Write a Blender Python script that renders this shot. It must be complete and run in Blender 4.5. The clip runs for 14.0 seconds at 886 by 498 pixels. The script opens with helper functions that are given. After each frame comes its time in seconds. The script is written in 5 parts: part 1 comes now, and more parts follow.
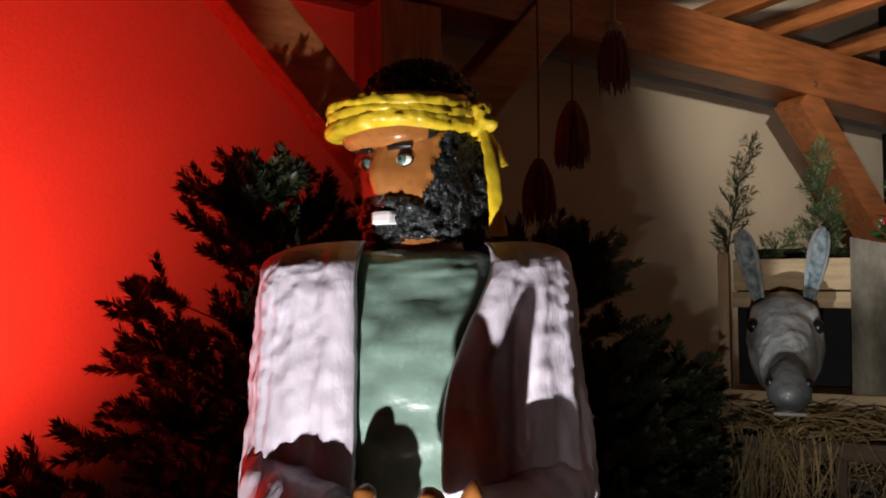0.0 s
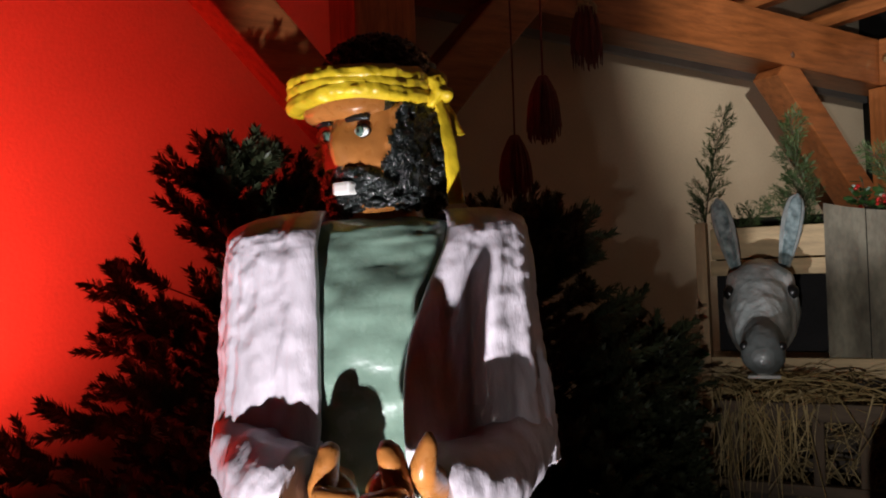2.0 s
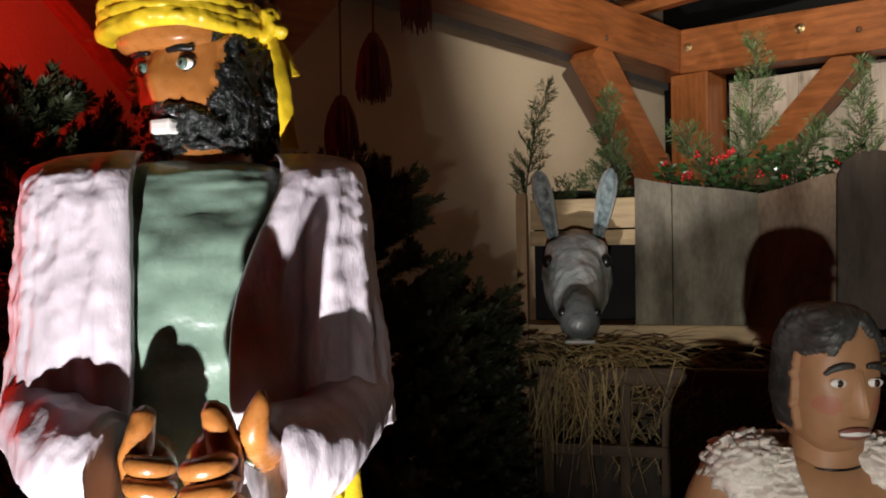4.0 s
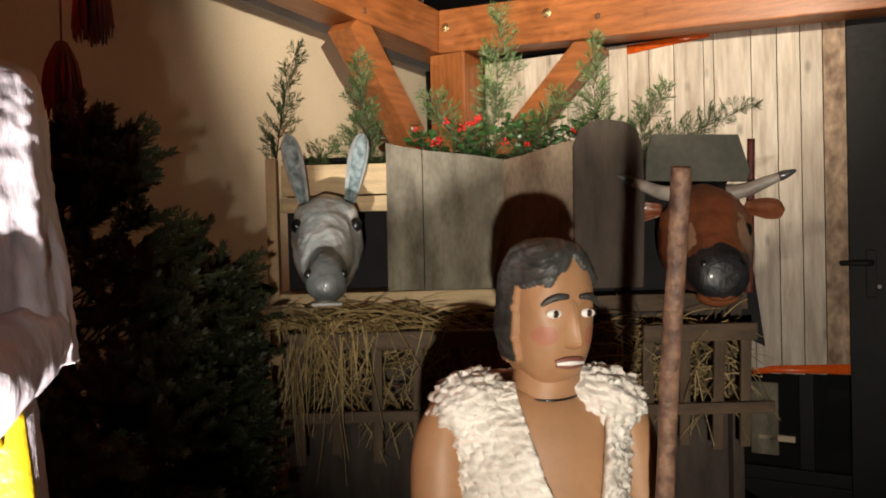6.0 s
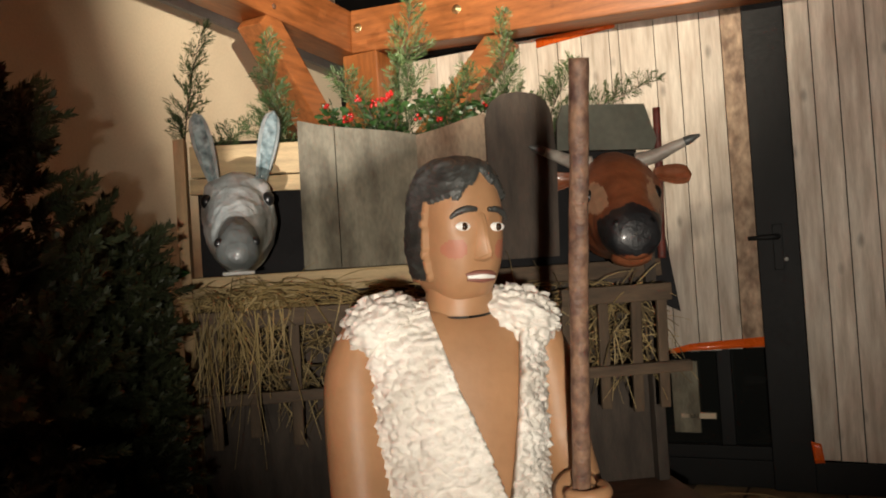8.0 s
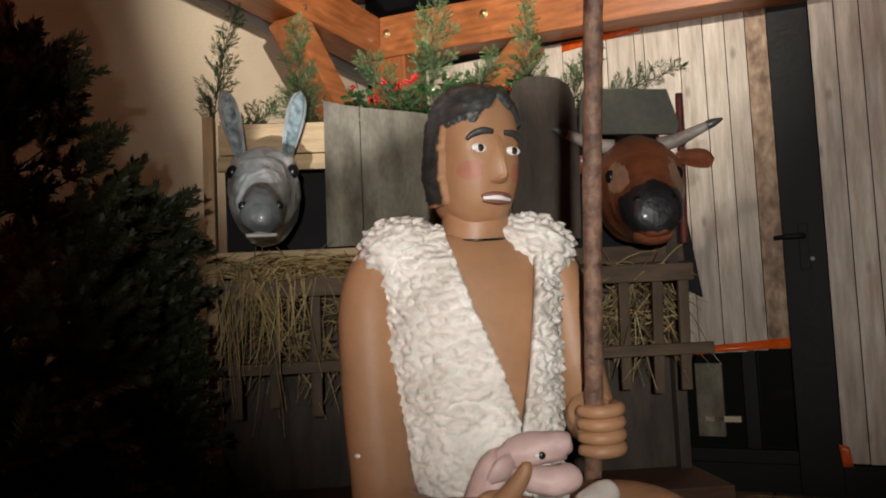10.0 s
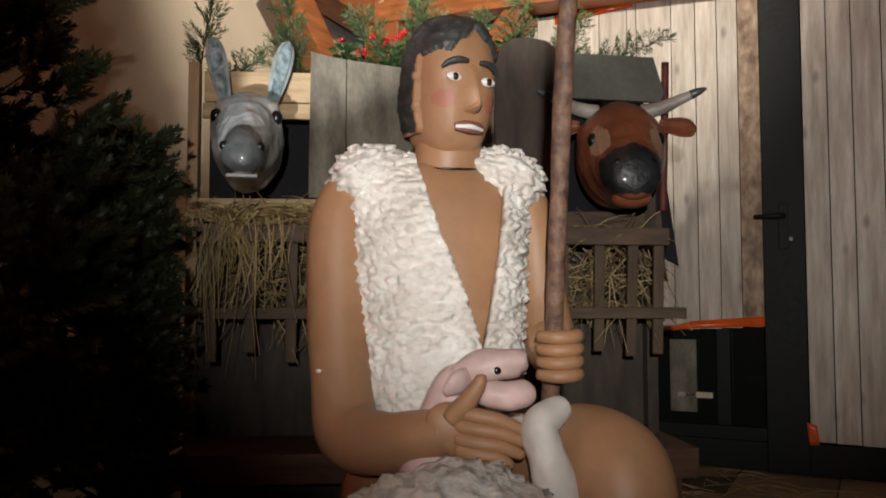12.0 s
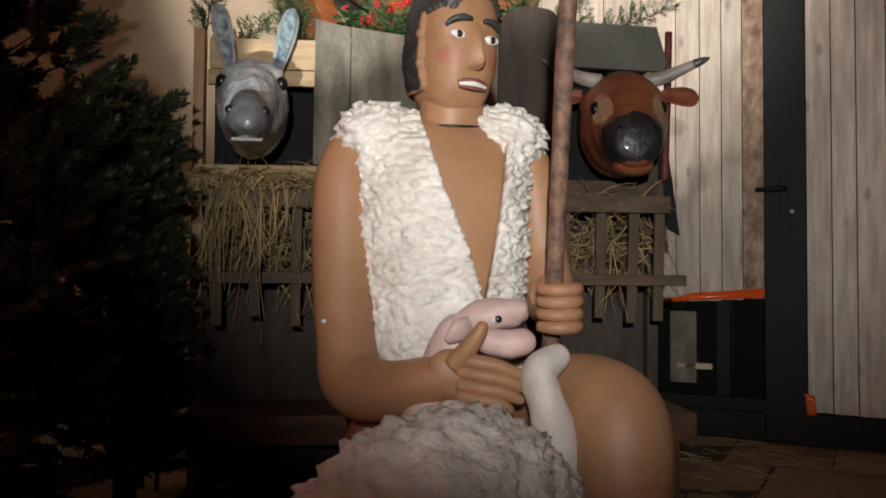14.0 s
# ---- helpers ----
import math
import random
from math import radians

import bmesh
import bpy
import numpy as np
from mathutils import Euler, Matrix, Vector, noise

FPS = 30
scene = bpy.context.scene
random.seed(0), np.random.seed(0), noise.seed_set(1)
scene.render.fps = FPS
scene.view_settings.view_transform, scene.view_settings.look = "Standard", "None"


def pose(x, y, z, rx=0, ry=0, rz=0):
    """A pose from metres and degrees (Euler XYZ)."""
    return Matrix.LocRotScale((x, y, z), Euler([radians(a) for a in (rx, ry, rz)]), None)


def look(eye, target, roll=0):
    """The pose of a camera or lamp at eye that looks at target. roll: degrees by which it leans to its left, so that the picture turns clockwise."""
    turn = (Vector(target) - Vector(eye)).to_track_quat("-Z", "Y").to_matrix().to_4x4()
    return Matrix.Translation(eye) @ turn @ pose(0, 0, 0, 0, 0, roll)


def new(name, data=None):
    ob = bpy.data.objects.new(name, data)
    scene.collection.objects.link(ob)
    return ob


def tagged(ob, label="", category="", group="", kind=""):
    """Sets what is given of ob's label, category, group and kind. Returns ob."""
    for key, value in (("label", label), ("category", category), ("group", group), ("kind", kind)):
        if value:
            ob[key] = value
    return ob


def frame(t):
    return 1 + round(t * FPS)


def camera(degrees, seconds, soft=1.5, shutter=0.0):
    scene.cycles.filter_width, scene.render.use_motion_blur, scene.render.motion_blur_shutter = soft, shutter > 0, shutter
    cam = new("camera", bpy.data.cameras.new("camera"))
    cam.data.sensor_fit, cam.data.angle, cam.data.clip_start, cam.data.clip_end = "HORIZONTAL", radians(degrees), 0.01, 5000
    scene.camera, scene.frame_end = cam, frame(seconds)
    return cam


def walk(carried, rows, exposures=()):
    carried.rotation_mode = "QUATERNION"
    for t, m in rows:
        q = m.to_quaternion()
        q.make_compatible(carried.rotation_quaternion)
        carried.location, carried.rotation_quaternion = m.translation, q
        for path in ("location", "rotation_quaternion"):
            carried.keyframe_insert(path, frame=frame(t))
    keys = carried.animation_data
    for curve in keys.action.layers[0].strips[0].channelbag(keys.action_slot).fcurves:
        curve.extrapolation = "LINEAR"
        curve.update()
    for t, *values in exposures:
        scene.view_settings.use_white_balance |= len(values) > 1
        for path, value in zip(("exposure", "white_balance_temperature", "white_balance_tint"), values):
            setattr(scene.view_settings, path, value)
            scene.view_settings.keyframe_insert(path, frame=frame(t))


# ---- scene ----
cam = camera(55.5, 14.0, soft=1.9)
PATH = [
    (0, (0.111, -0.057, 1.41), (0.008, 1.939, 1.479), -0.6),
    (0.5, (0.118, -0.057, 1.402), (0.027, 1.94, 1.446), -1.1),
    (1, (0.138, -0.077, 1.4), (0.056, 1.921, 1.429), -1.7),
    (1.5, (0.176, -0.103, 1.399), (0.069, 1.894, 1.436), -2.0),
    (2, (0.175, -0.095, 1.375), (0.072, 1.902, 1.414), -2.3),
    (2.2, (0.161, -0.078, 1.368), (0.111, 1.92, 1.414), -2.3),
    (4.3, (0.139, -0.011, 1.328), (0.536, 1.949, 1.286), -1.1),
    (4.5, (0.158, -0.002, 1.32), (0.601, 1.948, 1.27), -1.1),
    (5, (0.217, 0.013, 1.296), (0.803, 1.925, 1.252), -1.4),
    (5.5, (0.242, 0.019, 1.266), (0.961, 1.885, 1.224), -1.2),
    (6, (0.259, 0.02, 1.226), (1.086, 1.841, 1.183), -1.5),
    (6.5, (0.272, 0.02, 1.173), (1.174, 1.805, 1.133), -2.0),
    (7, (0.272, 0.022, 1.117), (1.176, 1.806, 1.126), -2.5),
    (7.5, (0.292, 0.02, 1.059), (1.254, 1.774, 1.078), -3.6),
    (7.7, (0.289, 0.027, 1.04), (1.273, 1.768, 1.066), -3.6),
    (9.8, (0.296, 0.021, 0.814), (1.233, 1.782, 0.958), -3.4),
    (10, (0.294, 0.016, 0.795), (1.224, 1.781, 0.942), -2.7),
    (10.5, (0.294, 0.012, 0.755), (1.207, 1.784, 0.915), -2.0),
    (11, (0.297, 0.0, 0.72), (1.19, 1.783, 0.872), -1.1),
    (11.5, (0.308, -0.006, 0.697), (1.21, 1.774, 0.834), -0.4),
    (12, (0.321, -0.01, 0.683), (1.271, 1.747, 0.803), 0.0),
    (12.5, (0.323, -0.013, 0.662), (1.292, 1.734, 0.755), 0.3),
    (13, (0.324, -0.017, 0.645), (1.299, 1.728, 0.712), 0.2),
    (13.5, (0.321, -0.02, 0.641), (1.285, 1.731, 0.705), 0.3),
    (14, (0.309, -0.032, 0.636), (1.254, 1.729, 0.71), 0.4),
]
EXPOSURES = [(0, -1.15, 6050, 10), (2.2, -1.15, 6050, 10), (4.5, -0.75, 6350, 9), (5.3, -0.3, 6500, 9), (6.2, 0.15, 6750, 8), (7.7, 0.2, 6750, 8), (9.8, -0.1, 6050, 9), (12, -0.02, 5950, 9), (14, 0.08, 5900, 9)]
walk(cam, [(t, look(eye, target, roll)) for t, eye, target, roll in PATH], EXPOSURES)

# world and lights ---------------------------------------------------------
world = bpy.data.worlds.new("night")
world.use_nodes = True
world.node_tree.nodes["Background"].inputs[0].default_value = (0.5, 0.42, 0.36, 1)
world.node_tree.nodes["Background"].inputs[1].default_value = 0.004
scene.world = world


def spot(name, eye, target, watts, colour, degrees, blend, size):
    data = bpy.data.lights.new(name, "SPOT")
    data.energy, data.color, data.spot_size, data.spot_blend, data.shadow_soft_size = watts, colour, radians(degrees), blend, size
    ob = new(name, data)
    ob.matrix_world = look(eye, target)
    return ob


FLOOD = spot("floodlight_lamp", (-0.12, -0.75, 0.95), (0.46, 0.03, 1.115), 255, (1.0, 0.92, 0.82), 58, 0.85, 0.02)
# CORNER: unseen fill spot, added high up to brighten corner, planks and wall
CORNER = spot("corner_fill_lamp", (1.1, 1.5, 2.42), (3.748, 5.738, 2.594), 280, (1.0, 0.88, 0.72), 89, 0.6, 0.03)
FRONT = spot("front_lamp", (-0.2, 0.25, 0.3), (0.100, 0.924, 0.972), 400, (1.0, 0.93, 0.90), 50, 0.2, 0.015)
RED = spot("red_lamp", (-1.50, 1.05, 0.80), (-1.58, 2.15, 1.58), 640, (1.0, 0.032, 0.018), 82, 1.0, 0.05)

# frames of the plan: the shed's corner, and the stable front ----------------
SHED = Matrix(((0.56, 0.8285, 0, 2.097), (-0.8285, 0.56, 0, 4.057), (0, 0, 1, 0), (0, 0, 0, 1)))   # x along the door wall, -y into the room
STALL = Matrix(((0.9157, 0.402, 0, 0.92), (-0.402, 0.9157, 0, 2.88), (0, 0, 1, 0), (0, 0, 0, 1)))  # x along the stall, -y towards the visitor
FLOOR = -0.06


# materials ------------------------------------------------------------------
def mat(name, colour, rough=0.6, spread=0.25, scale=6.0, bump=0.2, bump_scale=40.0, metal=0.0, coat=0.0, stretch=(1, 1, 1), second=None, per_object=0.0, spec=0.5, detail=6.0, knots=0.0):
    """Noise at two scales over a base colour, with relief."""
    m = bpy.data.materials.new(name)
    m.use_nodes = True
    n, k = m.node_tree.nodes, m.node_tree.links
    b = n["Principled BSDF"]
    b.inputs["Roughness"].default_value, b.inputs["Metallic"].default_value = rough, metal
    b.inputs["Coat Weight"].default_value, b.inputs["Coat Roughness"].default_value = coat, 0.12
    b.inputs["Specular IOR Level"].default_value = spec
    tc, mp = n.new("ShaderNodeTexCoord"), n.new("ShaderNodeMapping")
    mp.inputs["Scale"].default_value = stretch
    k.new(tc.outputs["Object"], mp.inputs["Vector"])
    big, fine = n.new("ShaderNodeTexNoise"), n.new("ShaderNodeTexNoise")
    big.inputs["Scale"].default_value, big.inputs["Detail"].default_value = scale, detail
    fine.inputs["Scale"].default_value, fine.inputs["Detail"].default_value = bump_scale, 5
    vec = mp.outputs["Vector"]
    if per_object:
        oi, add = n.new("ShaderNodeObjectInfo"), n.new("ShaderNodeVectorMath")
        add.operation = "MULTIPLY_ADD"
        add.inputs[1].default_value = (0, 0, 0)
        comb = n.new("ShaderNodeCombineXYZ")
        mul = n.new("ShaderNodeMath")
        mul.operation = "MULTIPLY"
        mul.inputs[1].default_value = 37.0
        k.new(oi.outputs["Random"], mul.inputs[0])
        for i in range(3):
            k.new(mul.outputs[0], comb.inputs[i])
        add.operation = "ADD"
        k.new(vec, add.inputs[0])
        k.new(comb.outputs[0], add.inputs[1])
        vec = add.outputs[0]
    k.new(vec, big.inputs["Vector"])
    k.new(vec, fine.inputs["Vector"])
    ramp = n.new("ShaderNodeValToRGB")
    c = Vector(colour)
    dark = second if second else tuple(c * (1 - spread))
    ramp.color_ramp.elements[0].position, ramp.color_ramp.elements[1].position = 0.32, 0.68
    ramp.color_ramp.elements[0].color = (*dark, 1)
    ramp.color_ramp.elements[1].color = (*[min(1, x * (1 + spread * 0.5)) for x in c], 1)
    k.new(big.outputs["Fac"], ramp.inputs["Fac"])
    mix = n.new("ShaderNodeMix")
    mix.data_type, mix.blend_type = "RGBA", "MULTIPLY"
    mix.inputs["Factor"].default_value = 0.55
    fr = n.new("ShaderNodeValToRGB")
    fr.color_ramp.elements[0].position, fr.color_ramp.elements[1].position = 0.3, 0.62
    fr.color_ramp.elements[0].color = (1 - spread, 1 - spread, 1 - spread, 1)
    k.new(fine.outputs["Fac"], fr.inputs["Fac"])
    k.new(ramp.outputs["Color"], mix.inputs[6])
    k.new(fr.outputs["Color"], mix.inputs[7])
    out = mix.outputs[2]
    if per_object:
        hsv = n.new("ShaderNodeHueSaturation")
        mr = n.new("ShaderNodeMapRange")
        mr.inputs["To Min"].default_value, mr.inputs["To Max"].default_value = 1 - per_object, 1 + per_object
        k.new(oi.outputs["Random"], mr.inputs["Value"])
        k.new(mr.outputs[0], hsv.inputs["Value"])
        k.new(out, hsv.inputs["Color"])
        out = hsv.outputs["Color"]
    if knots:
        mk, vo, kr, km = n.new("ShaderNodeMapping"), n.new("ShaderNodeTexVoronoi"), n.new("ShaderNodeValToRGB"), n.new("ShaderNodeMix")
        mk.inputs["Scale"].default_value = (9, 9, 4.2)
        k.new(tc.outputs["Object"], mk.inputs["Vector"])
        k.new(mk.outputs["Vector"], vo.inputs["Vector"])
        vo.inputs["Scale"].default_value = 1.0
        kr.color_ramp.elements[0].position, kr.color_ramp.elements[1].position = 0.05, 0.16
        kr.color_ramp.elements[0].color = (1 - knots, 1 - knots, 1 - knots, 1)
        k.new(vo.outputs["Distance"], kr.inputs["Fac"])
        km.data_type, km.blend_type = "RGBA", "MULTIPLY"
        km.inputs["Factor"].default_value = 1.0
        k.new(out, km.inputs[6])
        k.new(kr.outputs["Color"], km.inputs[7])
        out = km.outputs[2]
    k.new(out, b.inputs["Base Color"])
    rr = n.new("ShaderNodeMapRange")
    rr.inputs["To Min"].default_value, rr.inputs["To Max"].default_value = max(0.03, rough - 0.1), min(1, rough + 0.12)
    k.new(fine.outputs["Fac"], rr.inputs["Value"])
    k.new(rr.outputs[0], b.inputs["Roughness"])
    bp = n.new("ShaderNodeBump")
    bp.inputs["Strength"].default_value, bp.inputs["Distance"].default_value = bump, 0.006
    k.new(fine.outputs["Fac"], bp.inputs["Height"])
    k.new(bp.outputs["Normal"], b.inputs["Normal"])
    return m


PLASTER = mat("cream_plaster", (0.66, 0.55, 0.40), 0.85, 0.12, 1.6, 0.25, 90)
TIMBER = mat("stained_timber", (0.40, 0.135, 0.038), 0.42, 0.35, 5, 0.15, 30, stretch=(1, 9, 9), coat=0.1, knots=0.3)
TIMBER_V = mat("stained_timber_upright", (0.40, 0.135, 0.038), 0.42, 0.35, 5, 0.15, 30, stretch=(9, 9, 1), coat=0.1)
TIMBER_L = mat("stained_timber_cross", (0.36, 0.12, 0.035), 0.42, 0.35, 5, 0.15, 30, stretch=(9, 1, 9), coat=0.1)
ROOFWOOD = mat("roof_boards", (0.05, 0.032, 0.02), 0.7, 0.4, 4, 0.2, 40)
PINE = mat("pale_pine", (0.58, 0.42, 0.22), 0.6, 0.3, 4, 0.2, 50, stretch=(1, 8, 8))
PINE_V = mat("pale_pine_upright", (0.46, 0.30, 0.15), 0.6, 0.3, 4, 0.2, 50, stretch=(8, 8, 1))
GREYWOOD = mat("weathered_board", (0.22, 0.20, 0.145), 0.8, 0.45, 6, 0.5, 45, stretch=(2.2, 2.2, 0.9), second=(0.10, 0.085, 0.058))
RUSTWOOD = mat("rusty_brown_board", (0.26, 0.195, 0.135), 0.8, 0.5, 5, 0.5, 40, stretch=(2.0, 2.0, 0.8), second=(0.13, 0.075, 0.045))
SLATE = mat("grey_green_board", (0.13, 0.135, 0.105), 0.7, 0.3, 5, 0.25, 40)
DARKBOARD = mat("dark_board", (0.075, 0.056, 0.042), 0.75, 0.4, 6, 0.3, 40, stretch=(4, 4, 1))
RACKWOOD = mat("rack_wood", (0.12, 0.078, 0.045), 0.7, 0.4, 6, 0.3, 45, stretch=(1, 5, 5))
RACKWOOD_V = mat("rack_wood_upright", (0.12, 0.078, 0.045), 0.7, 0.4, 6, 0.3, 45, stretch=(5, 5, 1))
BROWNWOOD = mat("brown_wood", (0.13, 0.06, 0.03), 0.65, 0.4, 6, 0.3, 40, stretch=(1, 6, 6))
BLACK = mat("black_cloth_and_opening", (0.012, 0.011, 0.012), 0.9, 0.3, 8, 0.3, 80)
PLANK = mat("whitewashed_plank", (0.66, 0.59, 0.50), 0.62, 0.22, 5, 0.12, 26, stretch=(7, 7, 0.8), second=(0.47, 0.39, 0.31), per_object=0.14, knots=0.45)
SPECKLE = mat("speckled_plank", (0.42, 0.30, 0.20), 0.65, 0.5, 22, 0.25, 60, stretch=(1, 1, 0.6), second=(0.17, 0.10, 0.06))
FRAME = mat("dark_metal_frame", (0.011, 0.011, 0.011), 0.6, 0.2, 6, 0.05, 60, spec=0.25)
TAPE = mat("orange_tape", (0.85, 0.13, 0.015), 0.28, 0.15, 10, 0.3, 30, coat=0.4)
BRASS = mat("zinc_bolt", (0.75, 0.62, 0.35), 0.3, 0.15, 30, 0.1, 80, metal=1.0)
SOFFIT = mat("grey_soffit", (0.42, 0.41, 0.38), 0.6, 0.15, 4, 0.1, 50)
STONE = mat("floor_stone", (0.27, 0.20, 0.12), 0.8, 0.35, 3, 0.35, 30, per_object=0.12)
EARTH = mat("floor_joint", (0.06, 0.045, 0.03), 0.9, 0.3, 6, 0.4, 40)
ROBE = mat("lavender_paint", (0.66, 0.60, 0.655), 0.42, 0.2, 9, 1.0, 34, coat=0.12, stretch=(1, 1, 0.45), second=(0.47, 0.42, 0.46))
TUNIC = mat("green_gloss_paint", (0.205, 0.30, 0.235), 0.25, 0.2, 10, 0.35, 28, coat=0.5)
JSKIN = mat("ochre_skin_paint", (0.38, 0.145, 0.034), 0.28, 0.3, 12, 0.3, 50, coat=0.4)
JHAIR = mat("black_gloss_paint", (0.006, 0.009, 0.008), 0.28, 0.2, 20, 1.0, 190, coat=0.35)
YELLOW = mat("yellow_paint", (0.74, 0.52, 0.02), 0.35, 0.35, 14, 0.5, 45, coat=0.3)
WHITE = mat("white_paint", (0.82, 0.80, 0.76), 0.35, 0.06, 20, 0.1, 60)
IRIS = mat("green_grey_iris", (0.10, 0.17, 0.14), 0.25, 0.2, 60, 0.05, 90)
BROWNEYE = mat("dark_brown_iris", (0.05, 0.025, 0.012), 0.25, 0.2, 60, 0.05, 90)
INK = mat("black_paint", (0.008, 0.008, 0.008), 0.3, 0.2, 30, 0.1, 80)
SSKIN = mat("brown_skin_paint", (0.37, 0.198, 0.098), 0.5, 0.14, 7, 0.12, 60)
BLUSH = mat("rosy_skin_paint", (0.38, 0.145, 0.085), 0.5, 0.14, 7, 0.12, 60)
LIPS = mat("lip_paint", (0.20, 0.075, 0.055), 0.45, 0.2, 20, 0.1, 60)
VEST = mat("white_fleece_paint", (0.80, 0.765, 0.70), 0.55, 0.14, 12, 0.9, 75, second=(0.62, 0.57, 0.50))
SHAIR = mat("grey_black_hair_paint", (0.055, 0.056, 0.052), 0.45, 0.4, 25, 0.9, 55, stretch=(1, 0.35, 1))
LAMBPINK = mat("pink_white_paint", (0.66, 0.47, 0.43), 0.5, 0.2, 12, 0.2, 50)
LAMBWHITE = mat("smooth_white_paint", (0.68, 0.63, 0.57), 0.55, 0.15, 12, 0.2, 50)
DONKEY = mat("grey_papier_mache", (0.47, 0.495, 0.48), 0.34, 0.35, 13, 0.8, 42, coat=0.35, second=(0.22, 0.26, 0.25))
DMUZZLE = mat("dark_grey_muzzle", (0.11, 0.12, 0.115), 0.4, 0.3, 14, 0.4, 40, coat=0.2)
DPALE = mat("pale_grey_patch", (0.58, 0.57, 0.54), 0.4, 0.15, 14, 0.3, 40)
OX = mat("russet_papier_mache", (0.31, 0.105, 0.046), 0.42, 0.4, 9, 0.6, 40, coat=0.2, second=(0.17, 0.050, 0.020))
OXPALE = mat("fawn_patch", (0.47, 0.28, 0.17), 0.5, 0.25, 12, 0.3, 40)
OXNOSE = mat("black_muzzle", (0.020, 0.020, 0.022), 0.42, 0.25, 20, 0.6, 50, coat=0.1)
HORN = mat("horn", (0.50, 0.46, 0.40), 0.4, 0.35, 18, 0.4, 40, second=(0.30, 0.26, 0.22))
STAFF = mat("bark_stick", (0.20, 0.115, 0.07), 0.6, 0.5, 40, 0.7, 90, second=(0.08, 0.04, 0.03))
STRAW = mat("straw", (0.46, 0.335, 0.145), 0.6, 0.4, 9, 0.1, 60)
HAYDARK = mat("brown_hay", (0.17, 0.12, 0.055), 0.8, 0.4, 30, 0.6, 60)
FIR = mat("fir_needles", (0.055, 0.066, 0.028), 0.55, 0.4, 7, 0.0, 60)
BARK = mat("bark", (0.07, 0.045, 0.03), 0.85, 0.4, 12, 0.5, 60)
THUJA = mat("cypress_foliage", (0.068, 0.115, 0.034), 0.55, 0.45, 9, 0.0, 60)
HOLLY = mat("holly_leaf", (0.035, 0.085, 0.022), 0.3, 0.35, 12, 0.1, 60, coat=0.3)
BERRY = mat("red_berry", (0.48, 0.018, 0.015), 0.25, 0.2, 20, 0.05, 60, coat=0.3)
BROADLEAF = mat("broad_leaf", (0.04, 0.12, 0.03), 0.35, 0.3, 12, 0.1, 60)
CHILLI = mat("dried_red_fibre", (0.16, 0.030, 0.022), 0.6, 0.4, 20, 0.3, 60)
RAFFIA = mat("raffia", (0.52, 0.40, 0.20), 0.7, 0.3, 20, 0.3, 60)
GLASS = bpy.data.materials.new("dark_glass")
GLASS.use_nodes = True
GLASS.node_tree.nodes["Principled BSDF"].inputs["Base Color"].default_value = (0.012, 0.013, 0.012, 1)
GLASS.node_tree.nodes["Principled BSDF"].inputs["Roughness"].default_value = 0.06


# building helpers -------------------------------------------------------------
def thing(name, m, label, category, group="", kind=""):
    ob = new(name)
    ob.empty_display_size = 0.1
    ob.matrix_world = m
    return tagged(ob, label, category, group, kind)


def finish(name, bm, material, smooth=False):
    bmesh.ops.recalc_face_normals(bm, faces=bm.faces)
    me = bpy.data.meshes.new(name)
    bm.to_mesh(me)
    bm.free()
    for m in (material if isinstance(material, (list, tuple)) else [material]):
        me.materials.append(m)
    if smooth:
        me.shade_smooth()
    return me


def part(name, bm, material, parent, label="", smooth=False):
    """Links a bmesh as one mesh under a thing or part."""
    ob = new(name, finish(name, bm, material, smooth))
    ob.parent = parent
    return tagged(ob, label)


def solo(name, bm, material, m, label, category, group="", kind="", smooth=False):
    ob = new(name, finish(name, bm, material, smooth))
    ob.matrix_world = m
    return tagged(ob, label, category, group, kind)


def box(bm, x0, x1, y0, y1, z0, z1, bevel=0.004, m=None, wobble=0.0):
    vs = [bm.verts.new((x, y, z)) for x in (x0, x1) for y in (y0, y1) for z in (z0, z1)]
    fs = [bm.faces.new([vs[i] for i in f]) for f in ((0, 1, 3, 2), (4, 6, 7, 5), (0, 4, 5, 1), (2, 3, 7, 6), (0, 2, 6, 4), (1, 5, 7, 3))]
    if wobble:
        for v in vs:
            v.co += Vector((random.uniform(-1, 1), random.uniform(-1, 1), random.uniform(-1, 1))) * wobble
    es = list({e for f in fs for e in f.edges})
    if bevel:
        got = bmesh.ops.bevel(bm, geom=es, offset=bevel, segments=2, affect="EDGES", profile=0.6)
        vs = list({v for f in got["faces"] for v in f.verts} | {v for v in vs if v.is_valid})
    if m:
        for v in vs:
            v.co = m @ v.co
    return vs


def prism(bm, outline, y0, y1, bevel=0.003):
    """A board cut to an outline of (x, z), from y0 to y1."""
    a = [bm.verts.new((x, y0, z)) for x, z in outline]
    b = [bm.verts.new((x, y1, z)) for x, z in outline]
    n = len(a)
    bm.faces.new(a), bm.faces.new(b[::-1])
    side = [bm.faces.new((a[i], b[i], b[(i + 1) % n], a[(i + 1) % n])) for i in range(n)]
    if bevel:
        bmesh.ops.bevel(bm, geom=[e for e in bm.edges if not e.is_manifold or e.calc_face_angle(0) > 0.6], offset=bevel, segments=2, affect="EDGES")


